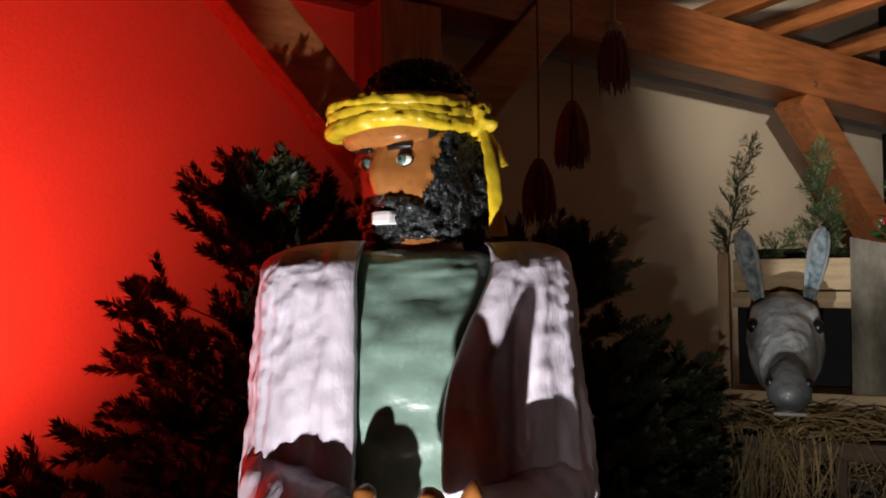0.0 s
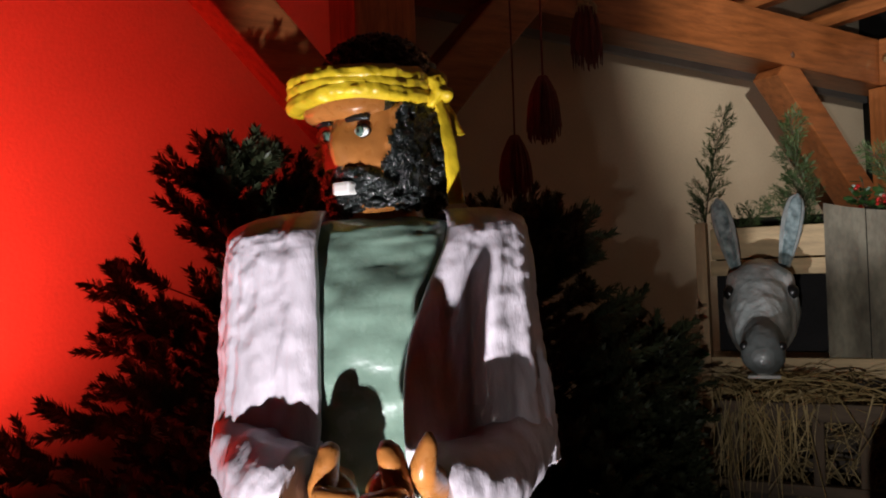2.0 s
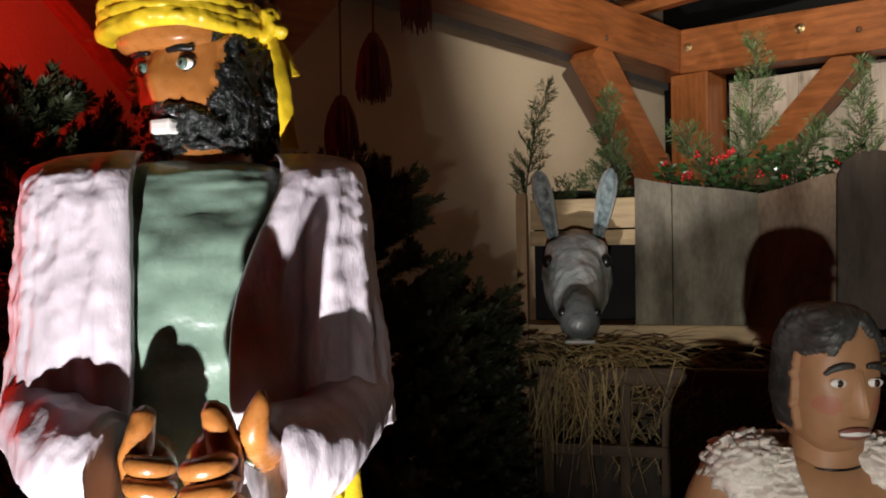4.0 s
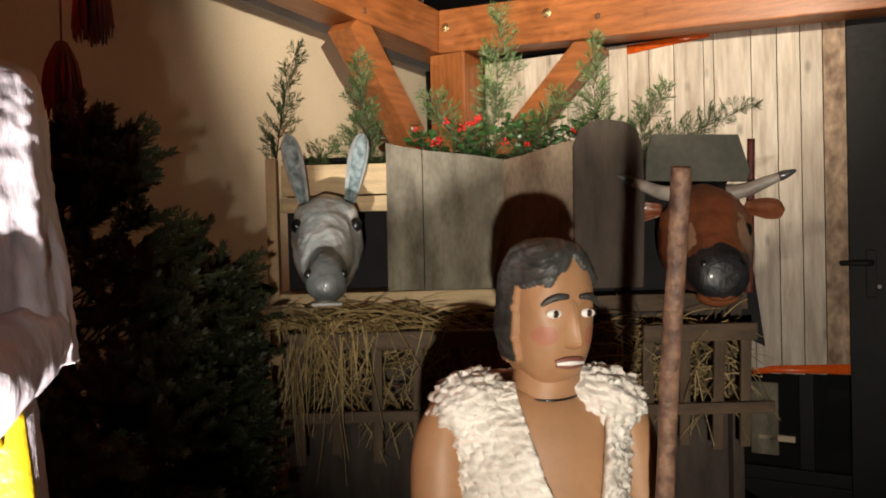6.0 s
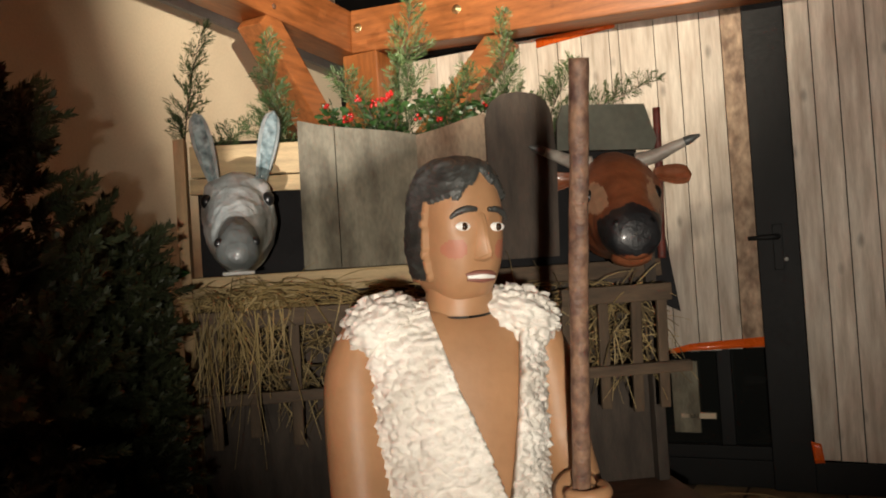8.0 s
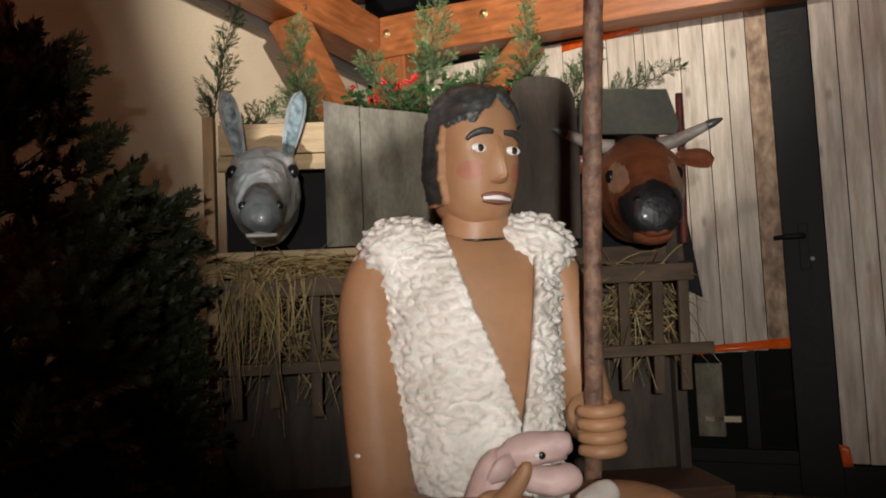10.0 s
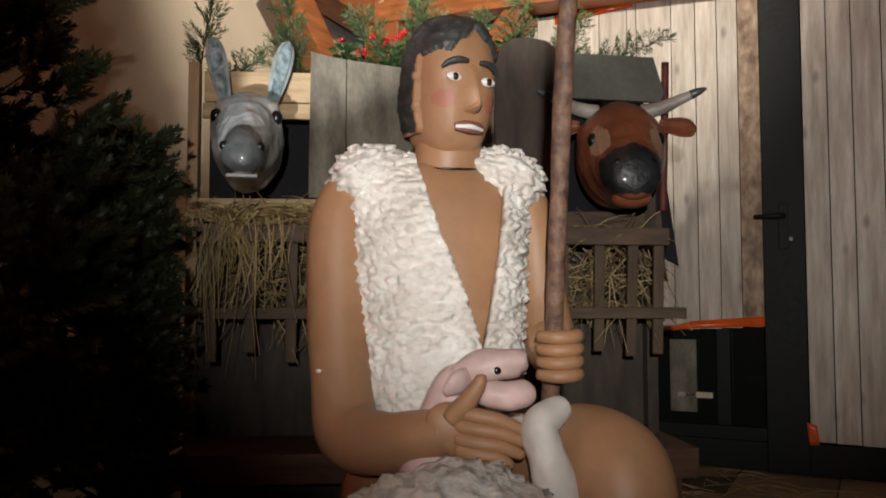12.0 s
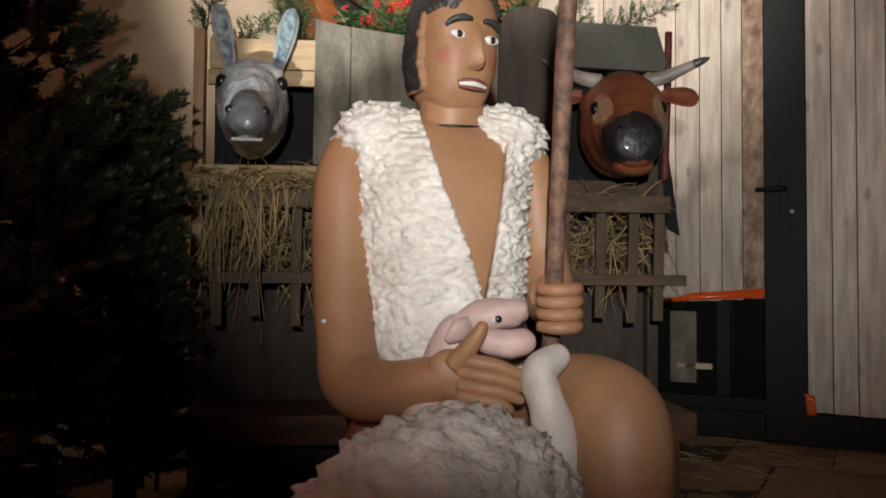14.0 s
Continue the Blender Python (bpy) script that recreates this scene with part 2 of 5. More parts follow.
def timber(bm, a, b, wide, deep, up=(0, 1, 0), bevel=0.008):
    """A squared timber from a to b; wide across 'up' x its run, deep along 'up'."""
    a, b = Vector(a), Vector(b)
    d = (b - a).normalized()
    y = (Vector(up) - d * d.dot(Vector(up))).normalized()
    x = y.cross(d)
    m = Matrix((x, y, d)).transposed().to_4x4()
    m.translation = a
    box(bm, -wide / 2, wide / 2, -deep / 2, deep / 2, 0, (b - a).length, bevel, m)


def tube(bm, pts, radii, sides=10, mi=0, cap=True, flat=1.0, side=None):
    """A round limb through the points."""
    pts = [Vector(p) for p in pts]
    rings, prev = [], None
    for i, p in enumerate(pts):
        d = (pts[min(i + 1, len(pts) - 1)] - pts[max(i - 1, 0)]).normalized()
        ref = Vector(side) if side else (prev if prev else (Vector((0, 0, 1)) if abs(d.z) < 0.9 else Vector((1, 0, 0))))
        x = (ref - d * d.dot(ref)).normalized()
        prev = x
        y = d.cross(x)
        rr = radii[i] if hasattr(radii, "__len__") else radii
        rings.append([bm.verts.new(p + x * math.cos(q) * rr + y * math.sin(q) * rr * flat) for q in (2 * math.pi * k / sides for k in range(sides))])
    made = []
    for a, b in zip(rings, rings[1:]):
        for k in range(sides):
            made.append(bm.faces.new((a[k], a[(k + 1) % sides], b[(k + 1) % sides], b[k])))
    if cap:
        made += [bm.faces.new(rings[0][::-1]), bm.faces.new(rings[-1])]
    for f in made:
        f.material_index, f.smooth = mi, True
    return rings


def spline(pts, n):
    """n points on a smooth curve through pts (any dimension)."""
    p = np.array(pts, float)
    out = []
    for s in np.linspace(0, len(p) - 1, n):
        i = min(int(s), len(p) - 2)
        f = s - i
        a, b, c, d = p[max(i - 1, 0)], p[i], p[i + 1], p[min(i + 2, len(p) - 1)]
        out.append(0.5 * (2 * b + (c - a) * f + (2 * a - 5 * b + 4 * c - d) * f * f + (3 * b - a - 3 * c + d) * f ** 3))
    return out


def limb(bm, pts, radii, sides=16, mi=0, n=24, flat=1.0, side=None):
    p = spline([(*a, q) for a, q in zip(pts, radii)], n)
    return tube(bm, [q[:3] for q in p], [q[3] for q in p], sides, mi, True, flat, side)


def ball(bm, c, rx, ry, rz, mi=0, seg=16, m=None):
    c, turn, rings = Vector(c), (m.to_3x3() if m else Matrix.Identity(3)), max(6, seg * 2 // 3)
    def at(u, w):
        return bm.verts.new(c + turn @ Vector((rx * math.sin(w) * math.cos(u), ry * math.sin(w) * math.sin(u), rz * math.cos(w))))
    top, low = at(0, 0), at(0, math.pi)
    rows = [[at(2 * math.pi * k / seg, math.pi * i / rings) for k in range(seg)] for i in range(1, rings)]
    made = []
    for a, b in zip(rows, rows[1:]):
        made += [bm.faces.new((a[k], b[k], b[(k + 1) % seg], a[(k + 1) % seg])) for k in range(seg)]
    made += [bm.faces.new((top, rows[0][k], rows[0][(k + 1) % seg])) for k in range(seg)]
    made += [bm.faces.new((low, rows[-1][(k + 1) % seg], rows[-1][k])) for k in range(seg)]
    for f in made:
        f.material_index, f.smooth = mi, True
    return [top, low] + [v for row in rows for v in row]


def absorb(bm, small, mi, smooth=False):
    """Adds a small bmesh to a large one, in the material slot mi."""
    twin = {v: bm.verts.new(v.co) for v in small.verts}
    for f in small.faces:
        g = bm.faces.new([twin[v] for v in f.verts])
        g.material_index, g.smooth = mi, smooth
    small.free()


def surf(bm, grid, mi=0, closed=True, cap=True, pick=None):
    """A skin over rings of points; pick(centre) may give the material slot of a face."""
    rows = [[bm.verts.new(p) for p in row] for row in grid]
    n = len(rows[0])
    made = []
    for a, b in zip(rows, rows[1:]):
        for k in range(n if closed else n - 1):
            f = bm.faces.new((a[k], a[(k + 1) % n], b[(k + 1) % n], b[k]))
            f.smooth, f.material_index = True, mi
            if pick:
                f.material_index = pick(f.calc_center_median())
            made.append(f)
    if cap and closed:
        for row in (rows[0][::-1], rows[-1]):
            f = bm.faces.new(row)
            f.material_index = made[0].material_index if row[0] is rows[0][0] else made[-1].material_index
    return rows


def lump(p, scale, amp, octaves=3):
    """Uneven relief of about +-amp at a place."""
    q = Vector(p) * scale
    return amp * sum(noise.noise(q * 2 ** i) / 2 ** i for i in range(octaves))


def flakes(p, size, amp):
    """Relief of overlapping flakes: a ramp inside each cell."""
    q = Vector(p) / size
    q.z *= 1.15
    d, pts = noise.voronoi(q)
    return amp * (0.5 - (q - pts[0]).z * 0.9) * min(1.0, (d[1] - d[0]) * 6) + lump(p, 40, amp * 0.5, 2)


def superring(cx, cy, z, ax, ay, e=0.8, n=48, start=0.0):
    out = []
    for k in range(n):
        q = start + 2 * math.pi * k / n
        s, c = math.sin(q), -math.cos(q)
        out.append(Vector((cx + ax * math.copysign(abs(s) ** e, s), cy + ay * math.copysign(abs(c) ** e, c), z)))
    return out


def raw(name, verts, faces, materials, slots=None, smooth=False):
    me = bpy.data.meshes.new(name)
    me.from_pydata(verts, [], faces)
    for m in materials:
        me.materials.append(m)
    if slots is not None:
        me.polygons.foreach_set("material_index", slots)
    if smooth:
        me.shade_smooth()
    me.update()
    return me


# the shed: floor, walls, roof ----------------------------------------------------
bm = bmesh.new()
box(bm, -6, 6, -4, 6.5, FLOOR - 0.2, FLOOR - 0.008, 0)
floor = solo("floor", bm, EARTH, Matrix(), "dark earthen floor under worn stone slabs", "floor", kind="structure")

bm = bmesh.new()
box(bm, -0.45, -0.30, -6.0, 0.6, FLOOR, 2.9, 0)
solo("wall_left", bm, PLASTER, SHED, "cream plastered wall with soft stains", "wall", kind="structure")
bm = bmesh.new()
box(bm, -0.296, -0.272, -5.5, 0.34, 0, 0.055, 0.003)
for v in bm.verts:
    v.co.z += 2.165 - v.co.y * 0.053
soffit = solo("trim", bm, SOFFIT, SHED, "pale grey strip along the top of the plaster wall", "trim", kind="structure")

bm = bmesh.new()
box(bm, -0.45, 6.0, 0.34, 0.45, FLOOR, 2.9, 0)
solo("wall_back", bm, FRAME, SHED, "dark outer wall behind the glazing", "wall", kind="structure")
for nm, lims in (("wall_right", (6.0, 6.12, -6.0, 0.45)), ("wall_behind", (-0.45, 6.12, -6.12, -6.0))):
    bm = bmesh.new()
    box(bm, *lims, FLOOR, 2.9, 0)
    solo(nm, bm, PLASTER, SHED, "plain wall closing the shed", "wall", kind="structure")
bm = bmesh.new()
box(bm, -0.45, 6.12, -6.12, 0.45, 2.9, 3.0, 0)
for i in range(28):
    box(bm, -0.3 + i * 0.2, -0.3 + i * 0.2 + 0.19, -5.9, 0.3, 2.86, 2.9, 0.004)
solo("ceiling", bm, ROOFWOOD, SHED, "dark boarded roof underside", "ceiling", kind="structure")

# heavy frame of stained timber
def shed_timber(name, a, b, wide, deep, up, label, material, cat="beam"):
    bm = bmesh.new()
    timber(bm, a, b, wide, deep, up)
    for v in bm.verts:
        v.co += Vector((1, 1, 1)) * lump(v.co, 5, 0.002, 1)
    return solo(name, bm, material, SHED, label, cat, "stained timber frame", smooth=False)

beam_l = shed_timber("roof_beam", (-0.09, 0.18, 2.262), (-0.09, -5.4, 2.557), 0.18, 0.225, (0, 0, 1), "heavy orange-brown stained timber roof beam along plaster wall", TIMBER_L)
beam_r = shed_timber("roof_beam", (0.003, 0.09, 2.268), (3.6, 0.09, 2.11), 0.18, 0.225, (0, 0, 1), "heavy orange-brown stained timber beam with bolts above door", TIMBER)
shed_timber("timber_post", (0.045, 0.105, FLOOR), (0.045, 0.105, 2.152), 0.21, 0.20, (0, 1, 0), "square orange-brown corner post under the beams", TIMBER_V, "post")
shed_timber("timber_post", (-0.10, -2.67, FLOOR), (-0.10, -2.67, 2.285), 0.2, 0.22, (0, 1, 0), "square dark stained post against the plaster wall", TIMBER_V, "post")
shed_timber("timber_brace", (-0.075, 0.03, 1.48), (-0.075, -0.69, 2.20), 0.14, 0.14, (0, 1, 1), "slanting stained timber brace beside the corner post", TIMBER_L, "brace")
shed_timber("timber_brace", (0.12, 0.10, 1.40), (0.83, 0.10, 2.12), 0.13, 0.13, (0, 1, 0), "slanting orange timber brace under the bolted beam", TIMBER, "brace")
shed_timber("timber_brace", (-0.05, -2.58, 1.83), (-0.05, -2.02, 2.42), 0.16, 0.15, (1, 0, 0), "slanting dark red-lit brace beside the wall post", TIMBER_L, "brace")
shed_timber("timber_brace", (-0.05, -2.72, 1.72), (-0.05, -3.42, 2.46), 0.16, 0.13, (1, 0, 0), "slanting dark brace with a red-lit edge", TIMBER_L, "brace")
for i, v in enumerate((0.21, 0.73, 1.10, 1.62, 2.1, 2.6, 3.1, 3.6)):
    shed_timber("rafter", (-0.25, -v, 2.47 + 0.05 * v), (5.9, -v, 2.72 + 0.02 * v), 0.07, 0.09, (0, 0, 1), "slender orange roof rafter resting on the wall beam", TIMBER, "rafter")

def bolt(u, z):
    t = thing("beam_bolt", SHED @ pose(u, 0, z, 90), "zinc-yellow bolt with round washer in the beam", "bolt", "beam bolts")
    bm = bmesh.new()
    tube(bm, [(0, 0, -0.001), (0, 0, 0.003), (0, 0, 0.004)], [0.024, 0.024, 0.022], 24)
    part("washer", bm, BRASS, t)
    bm = bmesh.new()
    tube(bm, [(0, 0, 0.003), (0, 0, 0.012), (0, 0, 0.015)], [0.013, 0.013, 0.009], 6)
    part("bolt_head", bm, BRASS, t)
for u, z in ((0.045, 2.283), (0.62, 2.270)):
    bolt(u, z)
def plug(m):
    bm = bmesh.new()
    ball(bm, (0, 0, 0), 0.014, 0.006, 0.014, 0, 12)
    solo("wooden_peg", bm, BROWNWOOD, m, "round dark wooden peg in the beam", "peg", "beam pegs", smooth=True)
plug(SHED @ pose(0.88, -0.002, 2.215))
plug(SHED @ pose(0.002, -0.645, 2.245, 0, 0, 90))

# glazed door wall with plank-printed cladding
door = thing("door_1", SHED, "dark metal glazed door hung with plank-print sheets", "door", kind="structure")
def dpart(name, lims, material, label="", parent=None, bevel=0.004):
    bm = bmesh.new()
    box(bm, *lims, bevel)
    return part(name, bm, material, parent or door, label)
dpart("door_stile", (1.915, 2.085, 0.17, 0.25, FLOOR, 2.30), FRAME)
dpart("bottom_rail", (0.9, 1.915, 0.20, 0.25, FLOOR, 0.06), FRAME)
dpart("middle_rail", (0.9, 1.915, 0.205, 0.25, 0.0605, 0.12), FRAME)
dpart("side_stile", (0.78, 0.9, 0.2, 0.25, FLOOR, 2.15), FRAME)
dpart("mullion", (1.70, 1.76, 0.215, 0.25, 0.1205, 0.56), FRAME)
dpart("top_rail", (0.16, 3.6, 0.185, 0.25, 2.12, 2.17), FRAME)
glass = dpart("pane", (0.9, 1.915, 0.255, 0.262, 0.06, 2.12), GLASS, "dark glass pane", bevel=0)
sill = dpart("threshold", (2.085, 3.6, 0.16, 0.26, FLOOR, 0.075), FRAME)
dpart("packing_strip", (1.49, 1.61, 0.225, 0.245, 0.17, 0.50), GREYWOOD, "pale strip seen through the glass")
dpart("ledge_strip", (1.52, 1.68, 0.225, 0.245, 0.235, 0.262), PLASTER, "pale ledge seen through the glass")
bm = bmesh.new()
tube(bm, [(2.0, 0.172, 1.045), (2.0, 0.145, 1.045), (1.985, 0.135, 1.045), (1.94, 0.132, 1.045), (1.885, 0.134, 1.043)], [0.014, 0.013, 0.013, 0.0115, 0.009], 12)
handle = part("door_handle", bm, FRAME, door, "black lever handle", True)
bm = bmesh.new()
box(bm, 1.98, 2.02, 0.160, 0.171, 0.90, 1.10, 0.004)
plate = part("handle_plate", bm, FRAME, door)
handle.parent = plate
bm = bmesh.new()
tube(bm, [(2.03, 0.168, 0.945), (2.03, 0.158, 0.945)], 0.009, 12)
part("key_cylinder", bm, SOFFIT, plate, "small pale lock cylinder", True)

cladding = thing("plank_cladding", SHED, "whitewashed plank-print sheets taped over the glazing", "wall covering")
edges = (0.17, 0.29, 0.40, 0.53, 0.64, 0.76, 0.86, 0.955, 1.06, 1.18, 1.317, 1.363, 1.527, 1.636, 1.732, 1.822)
for i, (a, b) in enumerate(zip(edges, edges[1:])):
    low = 0.545 + 0.03 * (a - 1.4) + random.uniform(-0.003, 0.003)
    bm = bmesh.new()
    box(bm, a + 0.0018, b - 0.0018, 0.1875 + random.uniform(-0.0015, 0.0015), 0.198, low, 2.105, 0.0012)
    part("plank", bm, PLANK, cladding)
bm = bmesh.new()
box(bm, 1.824, 1.912, 0.186, 0.198, 0.563, 2.115, 0.0012)
part("plank", bm, SPECKLE, cladding, "brown speckled plank")
for a, b in zip((2.088, 2.188, 2.284, 2.397, 2.51, 2.62, 2.74, 2.86, 2.98, 3.1, 3.22, 3.34, 3.46), (2.188, 2.284, 2.397, 2.51, 2.62, 2.74, 2.86, 2.98, 3.1, 3.22, 3.34, 3.46, 3.58)):
    bm = bmesh.new()
    box(bm, a + 0.002, b - 0.002, 0.152 + random.uniform(-0.0015, 0.0015), 0.162, 0.085 - 0.02 * (a - 2.1), 2.30, 0.0012)
    part("plank", bm, PLANK, cladding)

def tape(name, pts, deep, label):
    bm = bmesh.new()
    prism(bm, pts, deep - 0.0022, deep, 0.0008)
    bmesh.ops.subdivide_edges(bm, edges=bm.edges, cuts=3, use_grid_fill=True)
    for v in bm.verts:
        v.co.y += lump(v.co, 25, 0.003, 2)
    solo(name, bm, TAPE, SHED, label, "tape", "orange tapes", smooth=True)
tape("adhesive_tape", [(1.44, 0.545), (1.60, 0.585), (1.935, 0.612), (1.935, 0.568), (1.60, 0.553), (1.46, 0.535)], 0.182, "glossy orange tape along the sheet's lower edge")
tape("adhesive_tape", [(0.955, 2.055), (0.955, 2.10), (1.35, 2.108), (1.35, 2.085), (1.1, 2.068)], 0.183, "crumpled orange tape along the sheet's upper edge")
tape("adhesive_tape", [(2.075, 0.165), (2.115, 0.155), (2.125, 0.075), (2.085, 0.07)], 0.147, "small orange tape patch at the sheet's foot")

# the stall with its hay rack ---------------------------------------------------------
stall = thing("stable_stall", STALL, "makeshift stable front of old boards and battens", "stall")
def spart(name, lims, material, label="", bevel=0.004, wobble=0.002):
    bm = bmesh.new()
    box(bm, *lims, bevel, None, wobble)
    return part(name, bm, material, stall, label)
spart("batten", (-0.012, 0.022, -0.03, 0.03, FLOOR, 1.485), PINE_V, "slim pale pine upright")
spart("board", (0.035, 0.50, 0.0, 0.022, 1.358, 1.462), PINE, "pale rough pine board")
spart("board", (0.03, 0.50, -0.006, 0.016, 1.300, 1.352), PINE, "pale rough pine board")
# added black sheet: the opening's shade is put into its colour
spart("backing", (0.025, 1.62, 0.16, 0.172, 0.25, 1.50), BLACK, "black backing sheet for the stall's dark opening")
spart("shelf", (-0.012, 0.95, -0.02, 0.15, 0.955, 1.025), PINE, "worn pale ledge")
spart("shelf", (0.952, 1.62, -0.015, 0.15, 0.93, 0.99), RACKWOOD)
spart("side_board", (1.56, 1.60, -0.02, 0.15, FLOOR, 1.36), DARKBOARD)
spart("lower_panel", (0.0, 1.60, 0.03, 0.05, FLOOR, 0.955), DARKBOARD, "dark stained board panel")
spart("foot_rail", (0.02, 1.62, -0.32, 0.028, 0.135, 0.222), BROWNWOOD, "reddish-brown low board")
spart("foot_block", (0.80, 0.87, -0.31, -0.02, FLOOR, 0.134), BROWNWOOD)
spart("foot_block", (1.50, 1.57, -0.31, -0.02, FLOOR, 0.134), BROWNWOOD)
def board(outline, y0, y1, material, label):
    bm = bmesh.new()
    prism(bm, outline, y0, y1, 0.004)
    part("board", bm, material, stall, label)
board([(0.392, 1.028), (0.514, 1.028), (0.516, 1.502), (0.46, 1.512), (0.396, 1.528)], -0.034, -0.012, GREYWOOD, "grey weathered board")
board([(0.517, 1.027), (0.742, 1.027), (0.79, 1.26), (0.79, 1.462), (0.70, 1.478), (0.519, 1.500)], -0.040, -0.016, GREYWOOD, "grey-brown weathered board with a rust stain")
board([(0.744, 1.027), (1.03, 1.027), (1.03, 1.522), (0.95, 1.503), (0.86, 1.475), (0.792, 1.460)], -0.037, -0.013, RUSTWOOD, "rust-brown weathered board with slanting top")
board([(1.02, 1.02), (1.25, 1.02), (1.262, 1.33), (1.256, 1.50), (1.238, 1.548), (1.20, 1.576), (1.14, 1.586), (1.085, 1.578), (1.045, 1.553), (1.026, 1.50)], -0.066, -0.044, DARKBOARD, "dark board with a rounded top")
board([(1.262, 1.375), (1.60, 1.365), (1.612, 1.40), (1.575, 1.522), (1.29, 1.530), (1.268, 1.47)], -0.080, -0.058, SLATE, "grey-green crooked board")
spart("hanger_strip", (1.258, 1.58, -0.03, 0.0, 1.28, 1.36), BLACK, "black cloth edge")
bm = bmesh.new()
prism(bm, [(1.585, 1.20), (1.625, 1.20), (1.68, 0.80), (1.60, 0.84)], -0.012, -0.004, 0.001)
part("cloth_flap", bm, BLACK, stall, "hanging black cloth flap")
bm = bmesh.new()
limb(bm, [(1.618, -0.035, 0.99), (1.619, -0.04, 1.1), (1.621, -0.055, 1.3), (1.622, -0.068, 1.508)], [0.014, 0.014, 0.0135, 0.013], 12)
solo("red_stick", bm, mat("red_brown_stick", (0.16, 0.035, 0.025), 0.6, 0.4, 20, 0.3, 60), STALL, "red-brown stick standing against the stall", "stick", smooth=True)

rack = thing("hay_rack", STALL, "slatted wooden hay rack in front of the stall", "hay rack")
def rpart(name, a, b, wide, deep, material=RACKWOOD):
    bm = bmesh.new()
    timber(bm, a, b, wide, deep, (0, 1, 0.001), 0.004)
    return part(name, bm, material, rack)
rpart("top_rail", (0.07, -0.245, 0.888), (0.88, -0.245, 0.885), 0.055, 0.03)
rpart("top_rail", (1.2, -0.245, 0.885), (1.56, -0.245, 0.885), 0.055, 0.03)
rpart("lower_rail", (0.06, -0.205, 0.640), (1.62, -0.225, 0.640), 0.036, 0.03)
for i, x in enumerate((0.11, 0.235, 0.36, 0.49, 0.61, 0.74, 0.86, 1.22, 1.34, 1.45, 1.535)):
    lean = random.uniform(-0.012, 0.012)
    rpart("slat", (x + lean, -0.195, 0.50 + random.uniform(-0.02, 0.02)), (x, -0.222, 0.862), 0.034, 0.018, RACKWOOD_V)
rpart("side_rail", (0.085, -0.22, 0.875), (0.085, -0.02, 0.875), 0.04, 0.03)
rpart("side_rail", (1.55, -0.22, 0.875), (1.55, -0.02, 0.875), 0.04, 0.03)
rpart("side_rail", (0.085, -0.19, 0.625), (0.085, 0.02, 0.625), 0.03, 0.03)
rpart("side_rail", (1.55, -0.19, 0.625), (1.55, 0.02, 0.625), 0.03, 0.03)


def straws(name, count, place, length, droop, label, m, material=STRAW, radius=0.0016, seed=1):
    rnd = random.Random(seed)
    vs, fs = [], []
    for _ in range(count):
        p, d = place(rnd)
        p, d = Vector(p), Vector(d).normalized()
        ln = length * rnd.uniform(0.5, 1.3)
        w = radius * rnd.uniform(0.7, 1.5)
        sd = d.cross(Vector((rnd.random(), rnd.random(), rnd.random() + 0.1))).normalized()
        up = sd.cross(d)
        base = len(vs)
        steps = 5
        for i in range(steps):
            f = i / (steps - 1)
            q = p + d * ln * f + Vector((0, 0, -droop * ln * f * f)) + sd * 0.02 * math.sin(f * 3 + w * 9000) * ln * 3
            ww = w * (1 - 0.5 * f)
            vs += [q + sd * ww, q - sd * ww * 0.5 + up * ww, q - sd * ww * 0.5 - up * ww]
        for i in range(steps - 1):
            a = base + 3 * i
            fs += [(a, a + 1, a + 4, a + 3), (a + 1, a + 2, a + 5, a + 4), (a + 2, a, a + 3, a + 5)]
    me = raw(name, [tuple(v) for v in vs], fs, [material])
    ob = new(name, me)
    ob.matrix_world = m
    return tagged(ob, label, "hay", kind="stuff")

def hay_pile(r):
    side = r.random() < 0.62
    x = r.gauss(0.28, 0.13) if side else r.uniform(0.08, 1.5)
    x = min(1.52, max(0.06, x))
    return (x, -r.uniform(0.03, 0.235), r.uniform(0.90, 0.985) if x < 0.8 else r.uniform(0.86, 0.93)), (r.uniform(-1, 1), r.uniform(-0.9, 0.3), r.uniform(-0.25, 0.35))
def hay_drape(r):
    x = r.gauss(0.20, 0.075) if r.random() < 0.7 else r.uniform(0.08, 0.6)
    x = max(0.065, x)
    return (x, -r.uniform(0.245, 0.28), r.uniform(0.90, 0.96)), (r.gauss(0, 0.28), -0.12, -1 + r.uniform(0, 0.35))
def hay_inside(r):
    x = r.uniform(0.14, 0.9) if r.random() < 0.65 else r.uniform(1.15, 1.53)
    z = r.uniform(0.66, 0.92)
    return (x, -r.uniform(0.06, 0.19), z), (r.uniform(-1, 1), r.uniform(-0.25, 0.05), r.uniform(-1, 0.3))
straws("hay_tuft", 420, hay_pile, 0.16, 0.25, "loose golden hay heaped on the rack", STALL, radius=0.0019, seed=3)
straws("hay_strands", 70, hay_drape, 0.22, 0.05, "long straw strands hanging over the rack", STALL, radius=0.0020, seed=5)
straws("long_straw", 14, lambda r: ((r.choice((0.10, 0.13, 0.22, 0.25)), -0.27, 0.88), (r.gauss(0, 0.1), -0.03, -1)), 0.36, 0.0, "very long single straws hanging down", STALL, seed=8)
straws("rack_hay", 380, hay_inside, 0.15, 0.3, "hay packed behind the rack's slats", STALL, seed=4)
